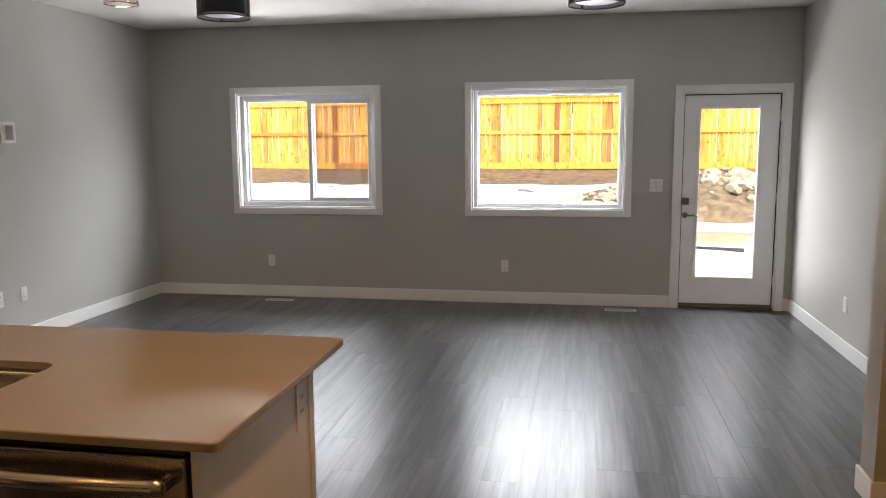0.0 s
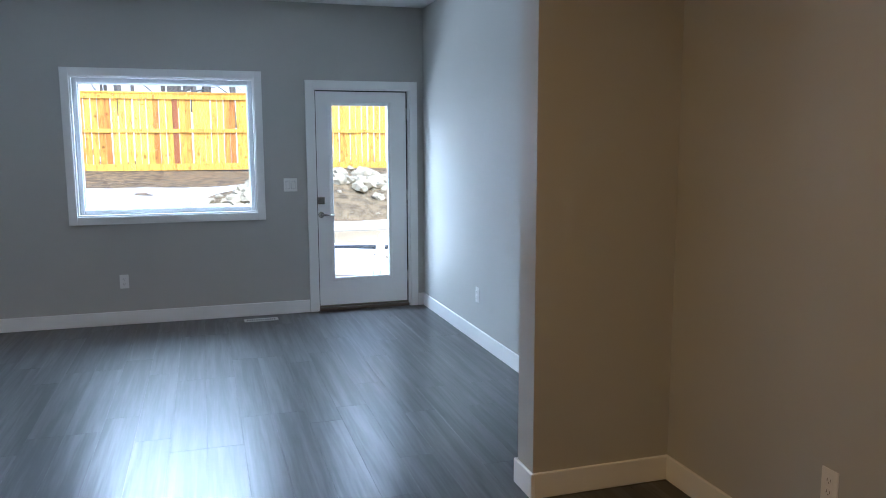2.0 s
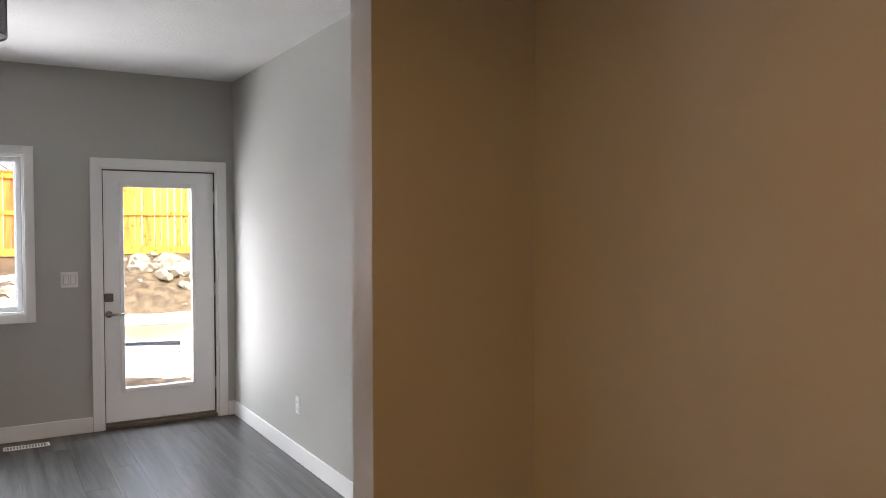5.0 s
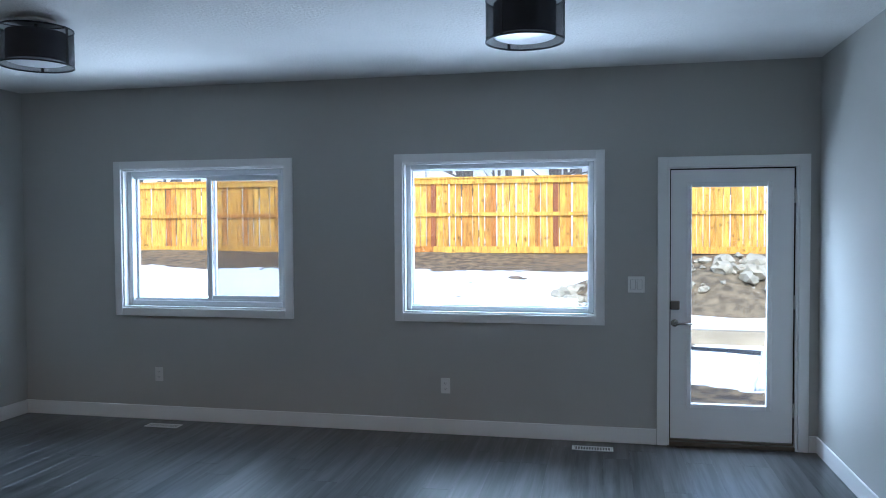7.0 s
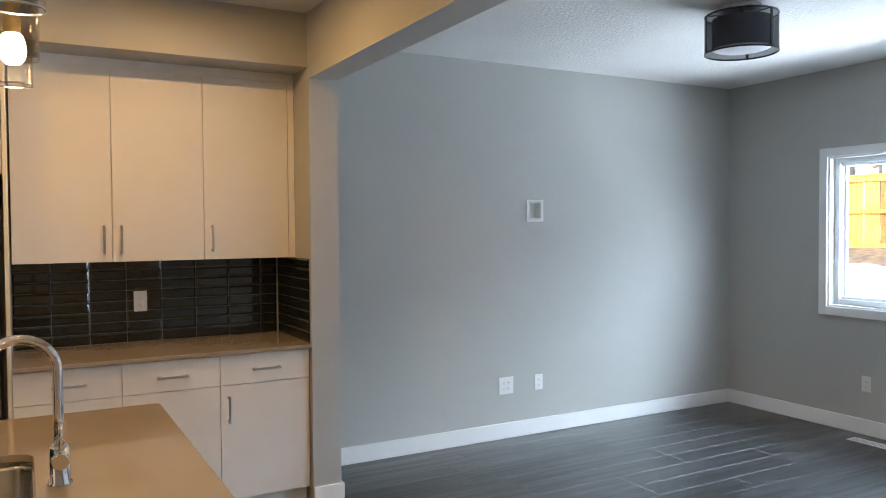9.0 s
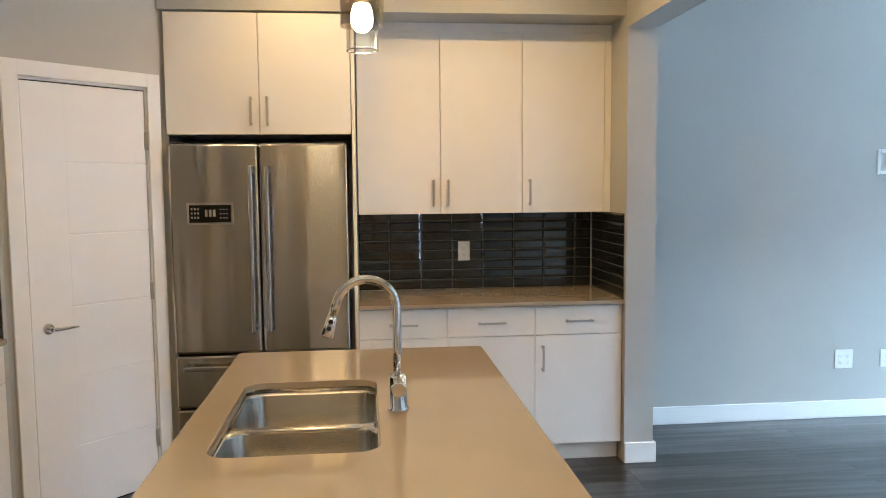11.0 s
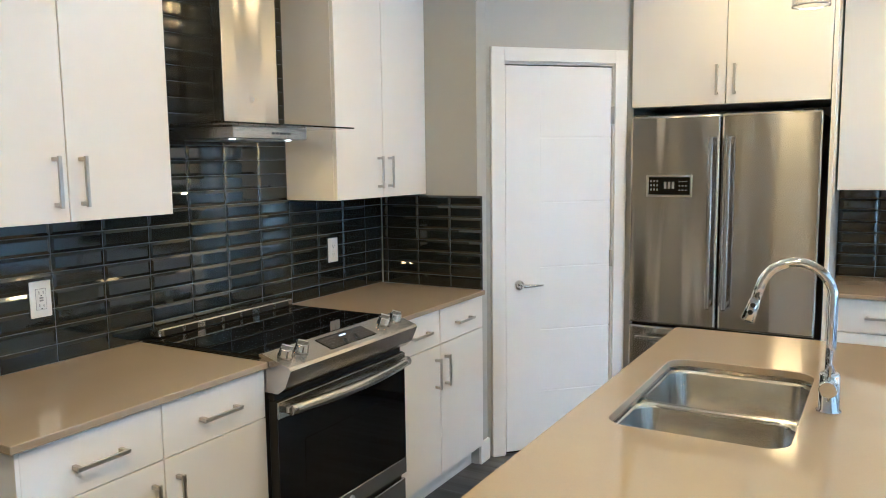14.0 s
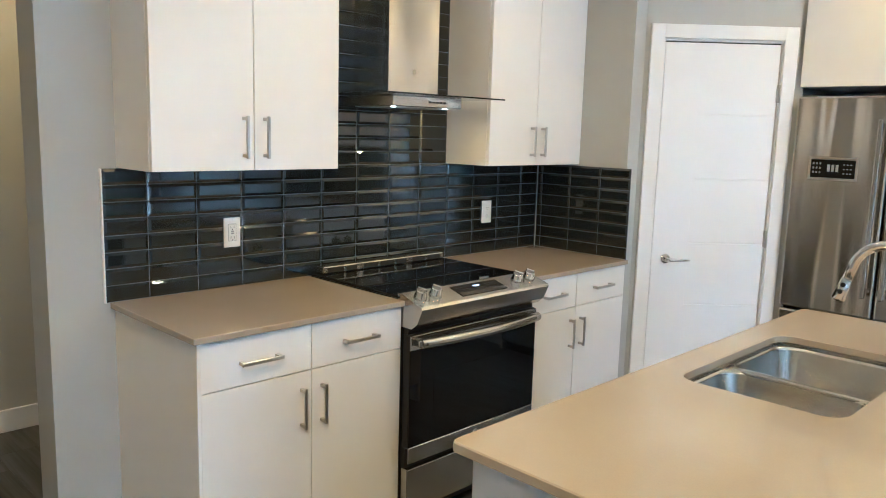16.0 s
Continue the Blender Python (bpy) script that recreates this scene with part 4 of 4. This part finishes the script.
# ---- pendants, ceiling lights, downlights ----
def pendant(x, y, drop=0.015):
    e = thing("pendant_lamp", pose(x, y, -drop), "lit pendant lamp with a smoked outer and clear inner glass", "pendant lamp")
    part("canopy", lathe([(0.055, H - 0.022 + drop), (0.06, H - 0.018 + drop), (0.06, H - 0.001 + drop)], 28), M_CHROME, e)
    part("cord", tube([(0, 0, 2.25), (0, 0, H - 0.02 + drop)], 0.003, 8), M_BLACK, e)
    part("socket", lathe([(0.014, 2.078), (0.019, 2.082), (0.021, 2.112), (0.019, 2.13), (0.019, 2.19), (0.016, 2.21), (0.008, 2.25)], 20), M_BRASS, e)
    part("holder_plate", lathe([(0.040, 2.186), (0.040, 2.190)], 32), M_CHROME, e)
    part("glass_lip", lathe([(0.060, 2.178), (0.072, 2.176), (0.073, 2.179), (0.060, 2.184), (0.060, 2.178)], 40, cap=False), M_CLEAR, e).visible_shadow = False
    o = part("outer_glass", lathe([(0.062, 2.02), (0.062, 2.183), (0.059, 2.183), (0.059, 2.02), (0.062, 2.02)], 40, cap=False), M_SMOKE, e, "smoked glass cylinder")
    i = part("inner_glass", lathe([(0.046, 1.955), (0.046, 2.18), (0.0435, 2.18), (0.0435, 1.955), (0.046, 1.955)], 40, cap=False), M_CLEAR, e, "clear glass cylinder")
    # chrome ring stands in for the glint along the clear glass edge
    part("rim_glint", lathe([(0.0442, 1.951), (0.0465, 1.951), (0.0465, 1.955), (0.0440, 1.955), (0.0440, 1.951)], 40, cap=False), M_CHROME, i)
    for g in (o, i):
        g.visible_shadow = False
    part("bulb", lathe([(0.017, 2.085), (0.024, 2.078), (0.030, 2.060), (0.032, 2.040), (0.028, 2.020), (0.016, 2.006), (0.001, 2.003)], 24), M_BULB, e, "lit warm bulb")


pendant(-3.90, -5.472)
pendant(-3.2, -5.46, -0.006)


def drum_light(x, y, label):
    e = thing("ceiling_light", pose(x, y, 0), label, "ceiling light", "drum lights in the room")
    R, z0, z1 = 0.19, 2.50, 2.70
    part("canopy", lathe([(0.10, H - 0.02), (0.105, H - 0.016), (0.105, H - 0.001)], 28), M_TRIM, e)
    part("stem", tube([(0, 0, 2.54), (0, 0, H - 0.02)], 0.008, 10), M_SHADE, e)
    part("outer_shade", lathe([(R, z0 + 0.004), (R, z1 - 0.004)], 56, cap=False), M_SHEER, e, "sheer black organza drum")
    for z in (z0, z1):
        part("ring", lathe([(R - 0.003, z - 0.004), (R + 0.002, z - 0.004), (R + 0.002, z + 0.004), (R - 0.003, z + 0.004), (R - 0.003, z - 0.004)], 56, cap=False), M_SHADE, e)
    part("inner_shade", lathe([(R * 0.80, z0 + 0.022), (R * 0.80, z1 - 0.018), (R * 0.79, z1 - 0.018), (R * 0.79, z0 + 0.022)], 48, cap=False), M_INNER, e)
    part("diffuser", lathe([(0.001, z0 + 0.014), (R * 0.70, z0 + 0.016), (R * 0.79, z0 + 0.022), (R * 0.79, z0 + 0.026), (0.001, z0 + 0.024)], 48, cap=False), M_DIFF, e, "white round diffuser")
    for a in (0, 2.094, 4.189):
        c, s = math.cos(a + 4.2), math.sin(a + 4.2)
        part("rib", moved(bx(R - 0.002, R + 0.003, -0.007, 0.007, z0, z1), Matrix.Rotation(a + 4.2, 4, "Z")), M_SHADE, e)
        part("spoke", tube([(0, 0, z1), (R * c, R * s, z1)], 0.003, 8), M_SHADE, e)
    return e


drum_light(-4.545, -2.01, "round black sheer drum ceiling light, unlit")
drum_light(-1.85, -1.975, "round black sheer drum ceiling light near the glazed door")


def downlight(x, y, watts):
    e = thing("downlight", pose(x, y, H), "small white recessed downlight, lit warm, inferred or added as unseen fill", "downlight", "kitchen downlights")
    part("trim_ring", lathe([(0.071, -0.006), (0.090, -0.004), (0.092, -0.0005), (0.071, -0.0005), (0.071, -0.006)], 32, cap=False), M_TRIM, e)
    lamp_disc(x, y, H - 0.004, watts, 0.14)


# first and fifth follow a shadow and wall pool; the rest are added, unseen fill
POTS = [(-5.385, -5.79, 0.85), (-3.9, -6.5, 1.5), (-2.1, -5.6, 4.8), (-5.0, -4.8, 2.7), (-0.75, -6.2, 1.2), (-2.6, -8.4, 1.9)]
for px, py, pw in POTS:
    downlight(px, py, pw)


# ---- outlets, switches, vents ----
def outlet(m, label="white duplex outlet on the painted wall", w=0.072, h=0.118, kind="duplex"):
    """A cover plate on a wall; local x along the wall, room on -y, centre at the origin."""
    e = thing("wall_outlet" if kind != "switch" else "light_switch", m, label, "outlet" if kind != "switch" else "switch", "cover plates")
    p = part("cover_plate", bx(-w / 2, w / 2, -0.006, -0.0005, -h / 2, h / 2, 0.0025, 2), M_PLASTIC, e)
    n = 2 if w > 0.1 else 1
    for k in range(n):
        cx = (k - (n - 1) / 2) * 0.046
        if kind == "switch":
            part("rocker", bx(cx - 0.0165, cx + 0.0165, -0.0095, -0.0055, -0.033, 0.033, 0.002), M_PLASTIC, e)
            part("rocker_gap", bx(cx - 0.0185, cx + 0.0185, -0.0066, -0.0056, -0.035, 0.035), M_PRINT, e)
        elif kind == "gfci":
            s = part("socket_face", bx(cx - 0.0165, cx + 0.0165, -0.0085, -0.0055, -0.033, 0.033, 0.002), M_PLASTIC, e)
            part("face_gap", bx(cx - 0.0178, cx + 0.0178, -0.0064, -0.0056, -0.0343, 0.0343), M_PRINT, e)
            for cz in (-0.021, 0.021):
                part("slot", join(bx(cx - 0.008, cx - 0.006, -0.0088, -0.0083, cz - 0.004, cz + 0.006), bx(cx + 0.006, cx + 0.008, -0.0088, -0.0083, cz - 0.004, cz + 0.005), bx(cx - 0.002, cx + 0.002, -0.0088, -0.0083, cz - 0.011, cz - 0.007)), M_SLOT, s)
            for cz in (-0.004, 0.004):
                part("button", bx(cx - 0.007, cx + 0.007, -0.0095, -0.0083, cz - 0.0028, cz + 0.0028, 0.0006), M_PRINT, s, "grey test button")
        else:
            for cz in (-0.0205, 0.0205):
                s = part("socket", bx(cx - 0.0165, cx + 0.0165, -0.0085, -0.0055, cz - 0.0145, cz + 0.0145, 0.003), M_PLASTIC, e)
                part("slot", join(bx(cx - 0.008, cx - 0.006, -0.0088, -0.0083, cz - 0.004, cz + 0.006), bx(cx + 0.006, cx + 0.008, -0.0088, -0.0083, cz - 0.004, cz + 0.005), bx(cx - 0.002, cx + 0.002, -0.0088, -0.0083, cz - 0.011, cz - 0.007)), M_SLOT, s)
    return e


outlet(pose(-5.09, 0, 0.378))
outlet(pose(-2.657, 0, 0.372))
outlet(pose(-1.236, 0, 1.167), "white double rocker switch beside the glazed door", 0.118, 0.118, "switch")
outlet(pose(0, -1.50, 0.375, 0, 0, -90))
outlet(pose(-6.36, -2.351, 0.39, 0, 0, 90), "white double wall outlet above the baseboard", 0.125, 0.125)
outlet(pose(-6.36, -2.058, 0.388, 0, 0, 90))
outlet(pose(0, -5.0, 0.38, 0, 0, -90))
outlet(pose(-3.155, S_WALL + 0.008, 1.135, 0, 0, 180), "white safety outlet with test buttons on dark tiles", kind="gfci")
outlet(pose(-4.657, S_WALL + 0.008, 1.135, 0, 0, 180), "white outlet on the dark tile backsplash")
outlet(pose(-6.348, -4.87, 1.15, 0, 0, 90), "white outlet on the dark tile backsplash")


def media_box():
    e = thing("media_box", pose(-6.36, -2.09, 1.679, 0, 0, 90), "white recessed media box on the grey wall", "wall box")
    part("frame", rect_ring(-0.078, 0.078, -0.082, 0.082, 0.024, -0.009, -0.0005, 0.003), M_PLASTIC, e)
    part("liner", rect_ring(-0.0545, 0.0545, -0.0585, 0.0585, 0.003, -0.002, 0.066, 0), M_PLASTIC, e)
    part("box_back", bx(-0.0515, 0.0515, 0.060, 0.066, -0.0555, 0.0555), M_PLASTIC, e)


media_box()


def floor_vent(x0, x1, y0, y1):
    e = thing("floor_vent", pose((x0 + x1) / 2, (y0 + y1) / 2, 0), "white slotted metal floor vent in the planks", "floor vent", "floor vents")
    w, d = (x1 - x0) / 2, (y1 - y0) / 2
    part("frame", moved(rect_ring(-w, w, -d, d, 0.014, -0.006, -0.0004, 0.002), Matrix.Rotation(radians(-90), 4, "X")), M_PLASTIC, e)
    part("backing", bx(-w + 0.01, w - 0.01, -d + 0.01, d - 0.01, 0.0005, 0.0015), M_SLOT, e)
    n = 14
    for k in range(n):
        x = -w + 0.02 + (2 * w - 0.04) * k / (n - 1)
        part("slat", bx(x - 0.0045, x + 0.0045, -d + 0.012, d - 0.012, 0.001, 0.005, 0.001), M_PLASTIC, e)


floor_vent(-5.085, -4.795, -0.245, -0.145)
floor_vent(-1.69, -1.40, -0.25, -0.15)

# ---- outdoors ----
def height(x, y):
    base = -0.25 if y < 4.0 else -0.25 + (y - 4.0) * 0.135
    if y > 12.9:
        base = -0.25 + 8.9 * 0.135 + (y - 12.9) * 0.10 + max(0.0, y - 14.5) * 0.42
        base = min(base, 14.0)
    k = 0.10 * noise.noise(Vector((x * 0.35, y * 0.35, 0.0))) + 0.04 * noise.noise(Vector((x * 1.3, y * 1.3, 3.0)))
    return base + k * min(1.0, max(0.0, (y - 0.8) / 2.0))


def ground():
    bm = bmesh.new()
    xs = [-400, -150, -60] + [-30 + 0.6 * i for i in range(76)] + [40, 100, 400]
    ys = [-400, -100, -30, -12, 0.3] + [0.6 + 0.45 * i for i in range(75)] + [45, 80, 160, 400]
    grid = [[bm.verts.new((x, y, height(x, y) if y > 0.3 else -0.3)) for x in xs] for y in ys]
    for j in range(len(ys) - 1):
        for i in range(len(xs) - 1):
            bm.faces.new((grid[j][i], grid[j][i + 1], grid[j + 1][i + 1], grid[j + 1][i])).smooth = True
    return solid("ground", bm, M_GROUND, "snow-covered yard with bare brown dirt near the fence", "ground", "structure")


ground()


def mound(x, y):
    r = math.hypot((x - 1.1) / 3.4, (y - 8.6) / 1.9)
    if r >= 1:
        return 0.0
    return 0.52 * (1 - r * r) ** 1.2 * (1 + 0.5 * noise.noise(Vector((x * 1.1, y * 1.1, 7)))) + 0.14 * noise.noise(Vector((x * 3.5, y * 3.5, 1))) * (1 - r)


def dirt_mound():
    bm = bmesh.new()
    n, mrows = 40, 14
    rings = []
    for j in range(mrows + 1):
        r = j / mrows
        ring = []
        for i in range(n):
            a = 2 * math.pi * i / n
            x, y = 1.1 + 3.4 * r * math.cos(a), 8.6 + 1.9 * r * math.sin(a)
            h = mound(x, y)
            ring.append(bm.verts.new((x, y, height(x, y) + h - 0.12 * (r > 0.98))))
        rings.append(ring)
    for a, b in zip(rings, rings[1:]):
        for i in range(n):
            bm.faces.new((a[i], b[i], b[(i + 1) % n], a[(i + 1) % n])).smooth = True
    bmesh.ops.remove_doubles(bm, verts=bm.verts[:], dist=0.001)
    bmesh.ops.recalc_face_normals(bm, faces=bm.faces[:])
    return solid("dirt_mound", bm, M_DIRT, "heap of brown dug earth in the yard", "dirt heap")


dirt_mound()


def boulder(x, y, r, rise):
    bm = bmesh.new()
    bmesh.ops.create_icosphere(bm, subdivisions=2, radius=1)
    off = random.uniform(0, 50)
    for v in bm.verts:
        k = 1 + 0.7 * noise.noise(v.co * 1.3 + Vector((off, 0, 0))) + 0.45 * noise.noise(v.co * 3.1 + Vector((0, off, 0)))
        v.co = Vector((v.co.x * r * 1.35, v.co.y * r, v.co.z * r * 0.75)) * k
    ob = solid("boulder", bm, M_ROCK, "pale rough boulder lying on the dirt heap", "rock", group="rocks on the dirt heap")
    ob.location = (x, y, height(x, y) + rise)
    ob.rotation_euler = (0, 0, random.uniform(0, 6))


for _ in range(150):
    bxx, byy = random.uniform(-2.2, 2.8), random.triangular(6.9, 8.7, 8.4)
    br = random.choice((0.03, 0.04, 0.04, 0.05, 0.06, 0.08, 0.10, 0.14, 0.18)) * (0.6 + 0.5 * (byy - 6.9) / 1.4)
    boulder(bxx, byy, br, mound(bxx, byy) + br * 0.25)

tb = solid("timber_beam", bx(-1.9, 1.9, -0.1, 0.1, 0, 0.2, 0.008), M_WOODT, "weathered square timber lying in the snow", "timber")
tb.location, tb.rotation_euler = (0.4, 5.3, height(0.4, 5.3) - 0.03), (0, 0, radians(-3))
pp = solid("drain_pipe", tube([(-0.9, 0, 0.03), (0, 0.03, 0.03), (0.9, 0, 0.03)], 0.035, 12), M_PIPE, "black plastic pipe lying in the snow", "pipe")
pp.location, pp.rotation_euler = (0.55, 4.7, height(0.55, 4.7)), (0, 0, radians(-16))


def plastic_sheet():
    bm = bmesh.new()
    rows_ = []
    for j in range(12):
        t = j / 11
        rows_.append([bm.verts.new((0.12 * i / 5 + 0.25 * t + 0.02 * noise.noise(Vector((i, j, 0)) * 0.7), 0.05 * noise.noise(Vector((i, j, 5)) * 0.5) + 0.6 * t, 0.04 + 0.50 * math.sin(t * 1.5) + 0.03 * noise.noise(Vector((i, j, 9))))) for i in range(6)])
    for a, b in zip(rows_, rows_[1:]):
        for i in range(5):
            bm.faces.new((a[i], a[i + 1], b[i + 1], b[i])).smooth = True
    bmesh.ops.solidify(bm, geom=bm.faces[:], thickness=0.004)
    ob = solid("plastic_sheet", bm, M_SHEET, "crumpled white plastic wrap standing in the snow", "plastic wrap")
    ob.location = (0.15, 3.1, height(0.15, 3.1) - 0.04)


plastic_sheet()

# fence
FY, FZ0, FZ1 = 12.6, 0.93, 2.74
fence = thing("fence", pose(0, FY, 0), "tall cedar board fence at the back of the yard", "fence")
BAY = 2.96
for k in range(-8, 5):
    part("post", bx(-2.55 + k * BAY - 0.06, -2.55 + k * BAY + 0.06, -0.07, 0.05, FZ0 - 0.5, FZ1 - 0.05, 0.006), M_POST, fence, "darker brown post")
    x0, x1 = -2.55 + k * BAY, -2.55 + (k + 1) * BAY
    part("rail", bx(x0, x1, -0.085, -0.045, FZ0 - 0.02, FZ0 + 0.14, 0.004), M_FENCE, fence)
    part("rail", bx(x0, x1, -0.085, -0.045, FZ0 + 0.87, FZ0 + 0.96, 0.004), M_FENCE, fence)
    part("rail", bx(x0, x1, -0.085, -0.045, FZ1 - 0.16, FZ1 - 0.03, 0.004), M_FENCE, fence)
    part("cap_board", bx(x0, x1, -0.11, 0.06, FZ1 - 0.03, FZ1 + 0.01, 0.004), M_FENCE, fence)
board_meshes = [mesh_of("board", bx(-w / 2, w / 2, -0.01, 0.01, FZ0, FZ1 - 0.03, 0.003), M_FENCE) for w in (0.128, 0.133, 0.137)]
rb = random.Random(5)
xb = -26.2
while xb < 12.0:
    ob = new("board", rb.choice(board_meshes))
    ob.parent = fence
    ob.location = (xb, -0.02 + rb.uniform(-0.004, 0.004), rb.uniform(-0.015, 0.01))
    ob.rotation_euler = (0, rb.uniform(-0.006, 0.006), 0)
    xb += rb.choice((0.139, 0.141, 0.146, 0.152, 0.160))


# bare woods behind the fence
def woods(name, material, count, seed, r0, r1, label):
    rn = random.Random(seed)
    bms = bmesh.new()
    for _ in range(count):
        x, y = rn.uniform(-32, 14), rn.uniform(15, 34)
        z = height(x, y) - 0.2
        r, h = rn.uniform(r0, r1), rn.uniform(4, 9)
        lean = (rn.uniform(-0.06, 0.06), rn.uniform(-0.05, 0.05))
        limbs = [((x, y, z), (x + lean[0] * h, y + lean[1] * h, z + h), r)]
        for _k in range(7):
            t = rn.uniform(0.12, 0.9)
            a, ln = rn.uniform(0, 6.28), rn.uniform(0.5, 1.8)
            s = (x + lean[0] * h * t, y + lean[1] * h * t, z + h * t)
            limbs.append((s, (s[0] + ln * math.cos(a), s[1] + ln * math.sin(a), s[2] + ln * rn.uniform(0.2, 0.9)), r * 0.3))
        for a, b, rr in limbs:
            a, b = Vector(a), Vector(b)
            d = (b - a).normalized()
            u = d.orthogonal().normalized()
            w = d.cross(u)
            lo = [bms.verts.new(a + (u * math.cos(q) + w * math.sin(q)) * rr) for q in (0, 1.257, 2.513, 3.770, 5.027)]
            hi = [bms.verts.new(b + (u * math.cos(q) + w * math.sin(q)) * rr * 0.3) for q in (0, 1.257, 2.513, 3.770, 5.027)]
            for i in range(5):
                bms.faces.new((lo[i], lo[(i + 1) % 5], hi[(i + 1) % 5], hi[i]))
    return solid(name, bms, material, label, "trees", "stuff")


woods("bare_trees", M_BARK, 620, 3, 0.04, 0.13, "bare grey woodland trees behind the fence")
woods("birch_trees", M_BIRCH, 70, 9, 0.05, 0.10, "pale bare birch trees behind the fence")

# ---- backsplash tiles ----
TW, TH, GAP = 0.1925, 0.0597, 0.003
TILE = {}


def tile_mesh(w, h):
    key = (round(w, 3), round(h, 3))
    if key not in TILE:
        bm = bx(-w / 2, w / 2, -0.0075, 0, -h / 2, h / 2)
        front = [v for v in bm.verts if v.co.y < -0.005]
        for v in front:
            v.co.x -= math.copysign(0.010, v.co.x)
            v.co.z -= math.copysign(0.010, v.co.z)
        back = bx(-w / 2, w / 2, -0.004, 0, -h / 2, h / 2)
        for v in bm.verts:
            if v.co.y >= -0.005:
                v.co.y = -0.004
        TILE[key] = mesh_of("tile", join(bm, back), M_TILE)
    return TILE[key]


def backsplash(name, m, x0, x1, z0, z1, first, label):
    """Stacked tiles on a wall: local x along it, room on -y; first is a joint's x."""
    e = thing(name, m, label, "backsplash", "", "structure")
    part("grout_bed", bx(x0, x1, -0.0035, -0.0006, z0, z1), M_GROUT, e)
    def cuts(a, b, start, step):
        k = math.ceil((a - start) / step - 1e-6)
        out = [a]
        while start + k * step < b - 1e-6:
            if start + k * step > a + 0.006:
                out.append(start + k * step)
            k += 1
        return out + [b]
    xs, zs = cuts(x0, x1, first, TW), cuts(z0, z1, 0.9165, TH)
    for a, b in zip(xs, xs[1:]):
        for c, d in zip(zs, zs[1:]):
            if b - a < 0.015 or d - c < 0.012:
                continue
            ob = new("tile", tile_mesh(b - a - GAP, d - c - GAP))
            ob.parent = e
            ob.location = ((a + b) / 2, -0.0005, (c + d) / 2)


# south wall, in a frame whose x runs from the hall end towards the pantry
backsplash("backsplash_south", pose(-2.66, S_WALL, 0, 0, 0, 180), 0.0, 2.427, 0.9165, 1.393, 0.16, "glossy dark slate stacked tiles above the counter")
for _ob in list(scene.objects):
    if _ob.name == "backsplash_south":
        part("edge_trim", bx(-0.007, -0.0005, -0.012, -0.0006, 0.9165, 1.393, 0.001), M_TRIM, _ob, "white metal edge strip")
backsplash("backsplash_hood", pose(-2.66, S_WALL, 0, 0, 0, 180), 0.808, 1.689, 1.393, 2.60, 0.16, "glossy dark slate stacked tiles behind the hood")
backsplash("backsplash_return", pose(-5.088, -7.02, 0, 0, 0, 90), -0.600, 0.0, 0.9165, 1.387, -0.182, "glossy dark slate stacked tiles on the return wall")
backsplash("backsplash_west", pose(-6.36, -5.513, 0, 0, 0, 90), 0.0, 1.444, 0.9165, 1.392, 0.185, "glossy dark slate stacked tiles beside the fridge")
backsplash("backsplash_stub", pose(-6.35, -4.057, 0, 0, 0, 0), 0.0, 0.60, 0.9165, 1.392, 0.2, "glossy dark slate stacked tiles on the wall end")

# ---- plank floor ----
FX0, FX1, FY0, FY1 = -6.36, 0.0, -9.03, 0.0
floor = thing("floor", pose(0, 0, 0), "dark grey wood-look vinyl plank floor", "floor", "", "structure")
part("underlay", bx(FX0, FX1, FY0, FY1, -0.12, -0.0035), M_SUB, floor)
PLK = {}


def plank_mesh(w, length):
    key = (round(w, 3), round(length, 3))
    if key not in PLK:
        bm = bx(-w / 2 + 0.0003, w / 2 - 0.0003, -length / 2 + 0.0003, length / 2 - 0.0003, -0.006, 0)
        bmesh.ops.bevel(bm, geom=[ed for ed in bm.edges if all(v.co.z > -0.001 for v in ed.verts)], offset=0.0005, segments=1, affect="EDGES")
        PLK[key] = mesh_of("plank", bm, M_FLOOR)
    return PLK[key]


PW, PLEN = 0.181, 1.22
rp = random.Random(11)
xi = FX0
while xi < FX1 - 0.005:
    w = min(PW, FX1 - xi)
    y = FY1 + rp.choice((0.0, 0.2, 0.41, 0.61, 0.81, 1.02))
    while y > FY0:
        a, b = max(y - PLEN, FY0), min(y, FY1)
        if b - a > 0.02:
            ob = new("plank", plank_mesh(w, b - a))
            ob.parent = floor
            ob.location = (xi + w / 2, (a + b) / 2, 0)
        y -= PLEN
    xi += PW
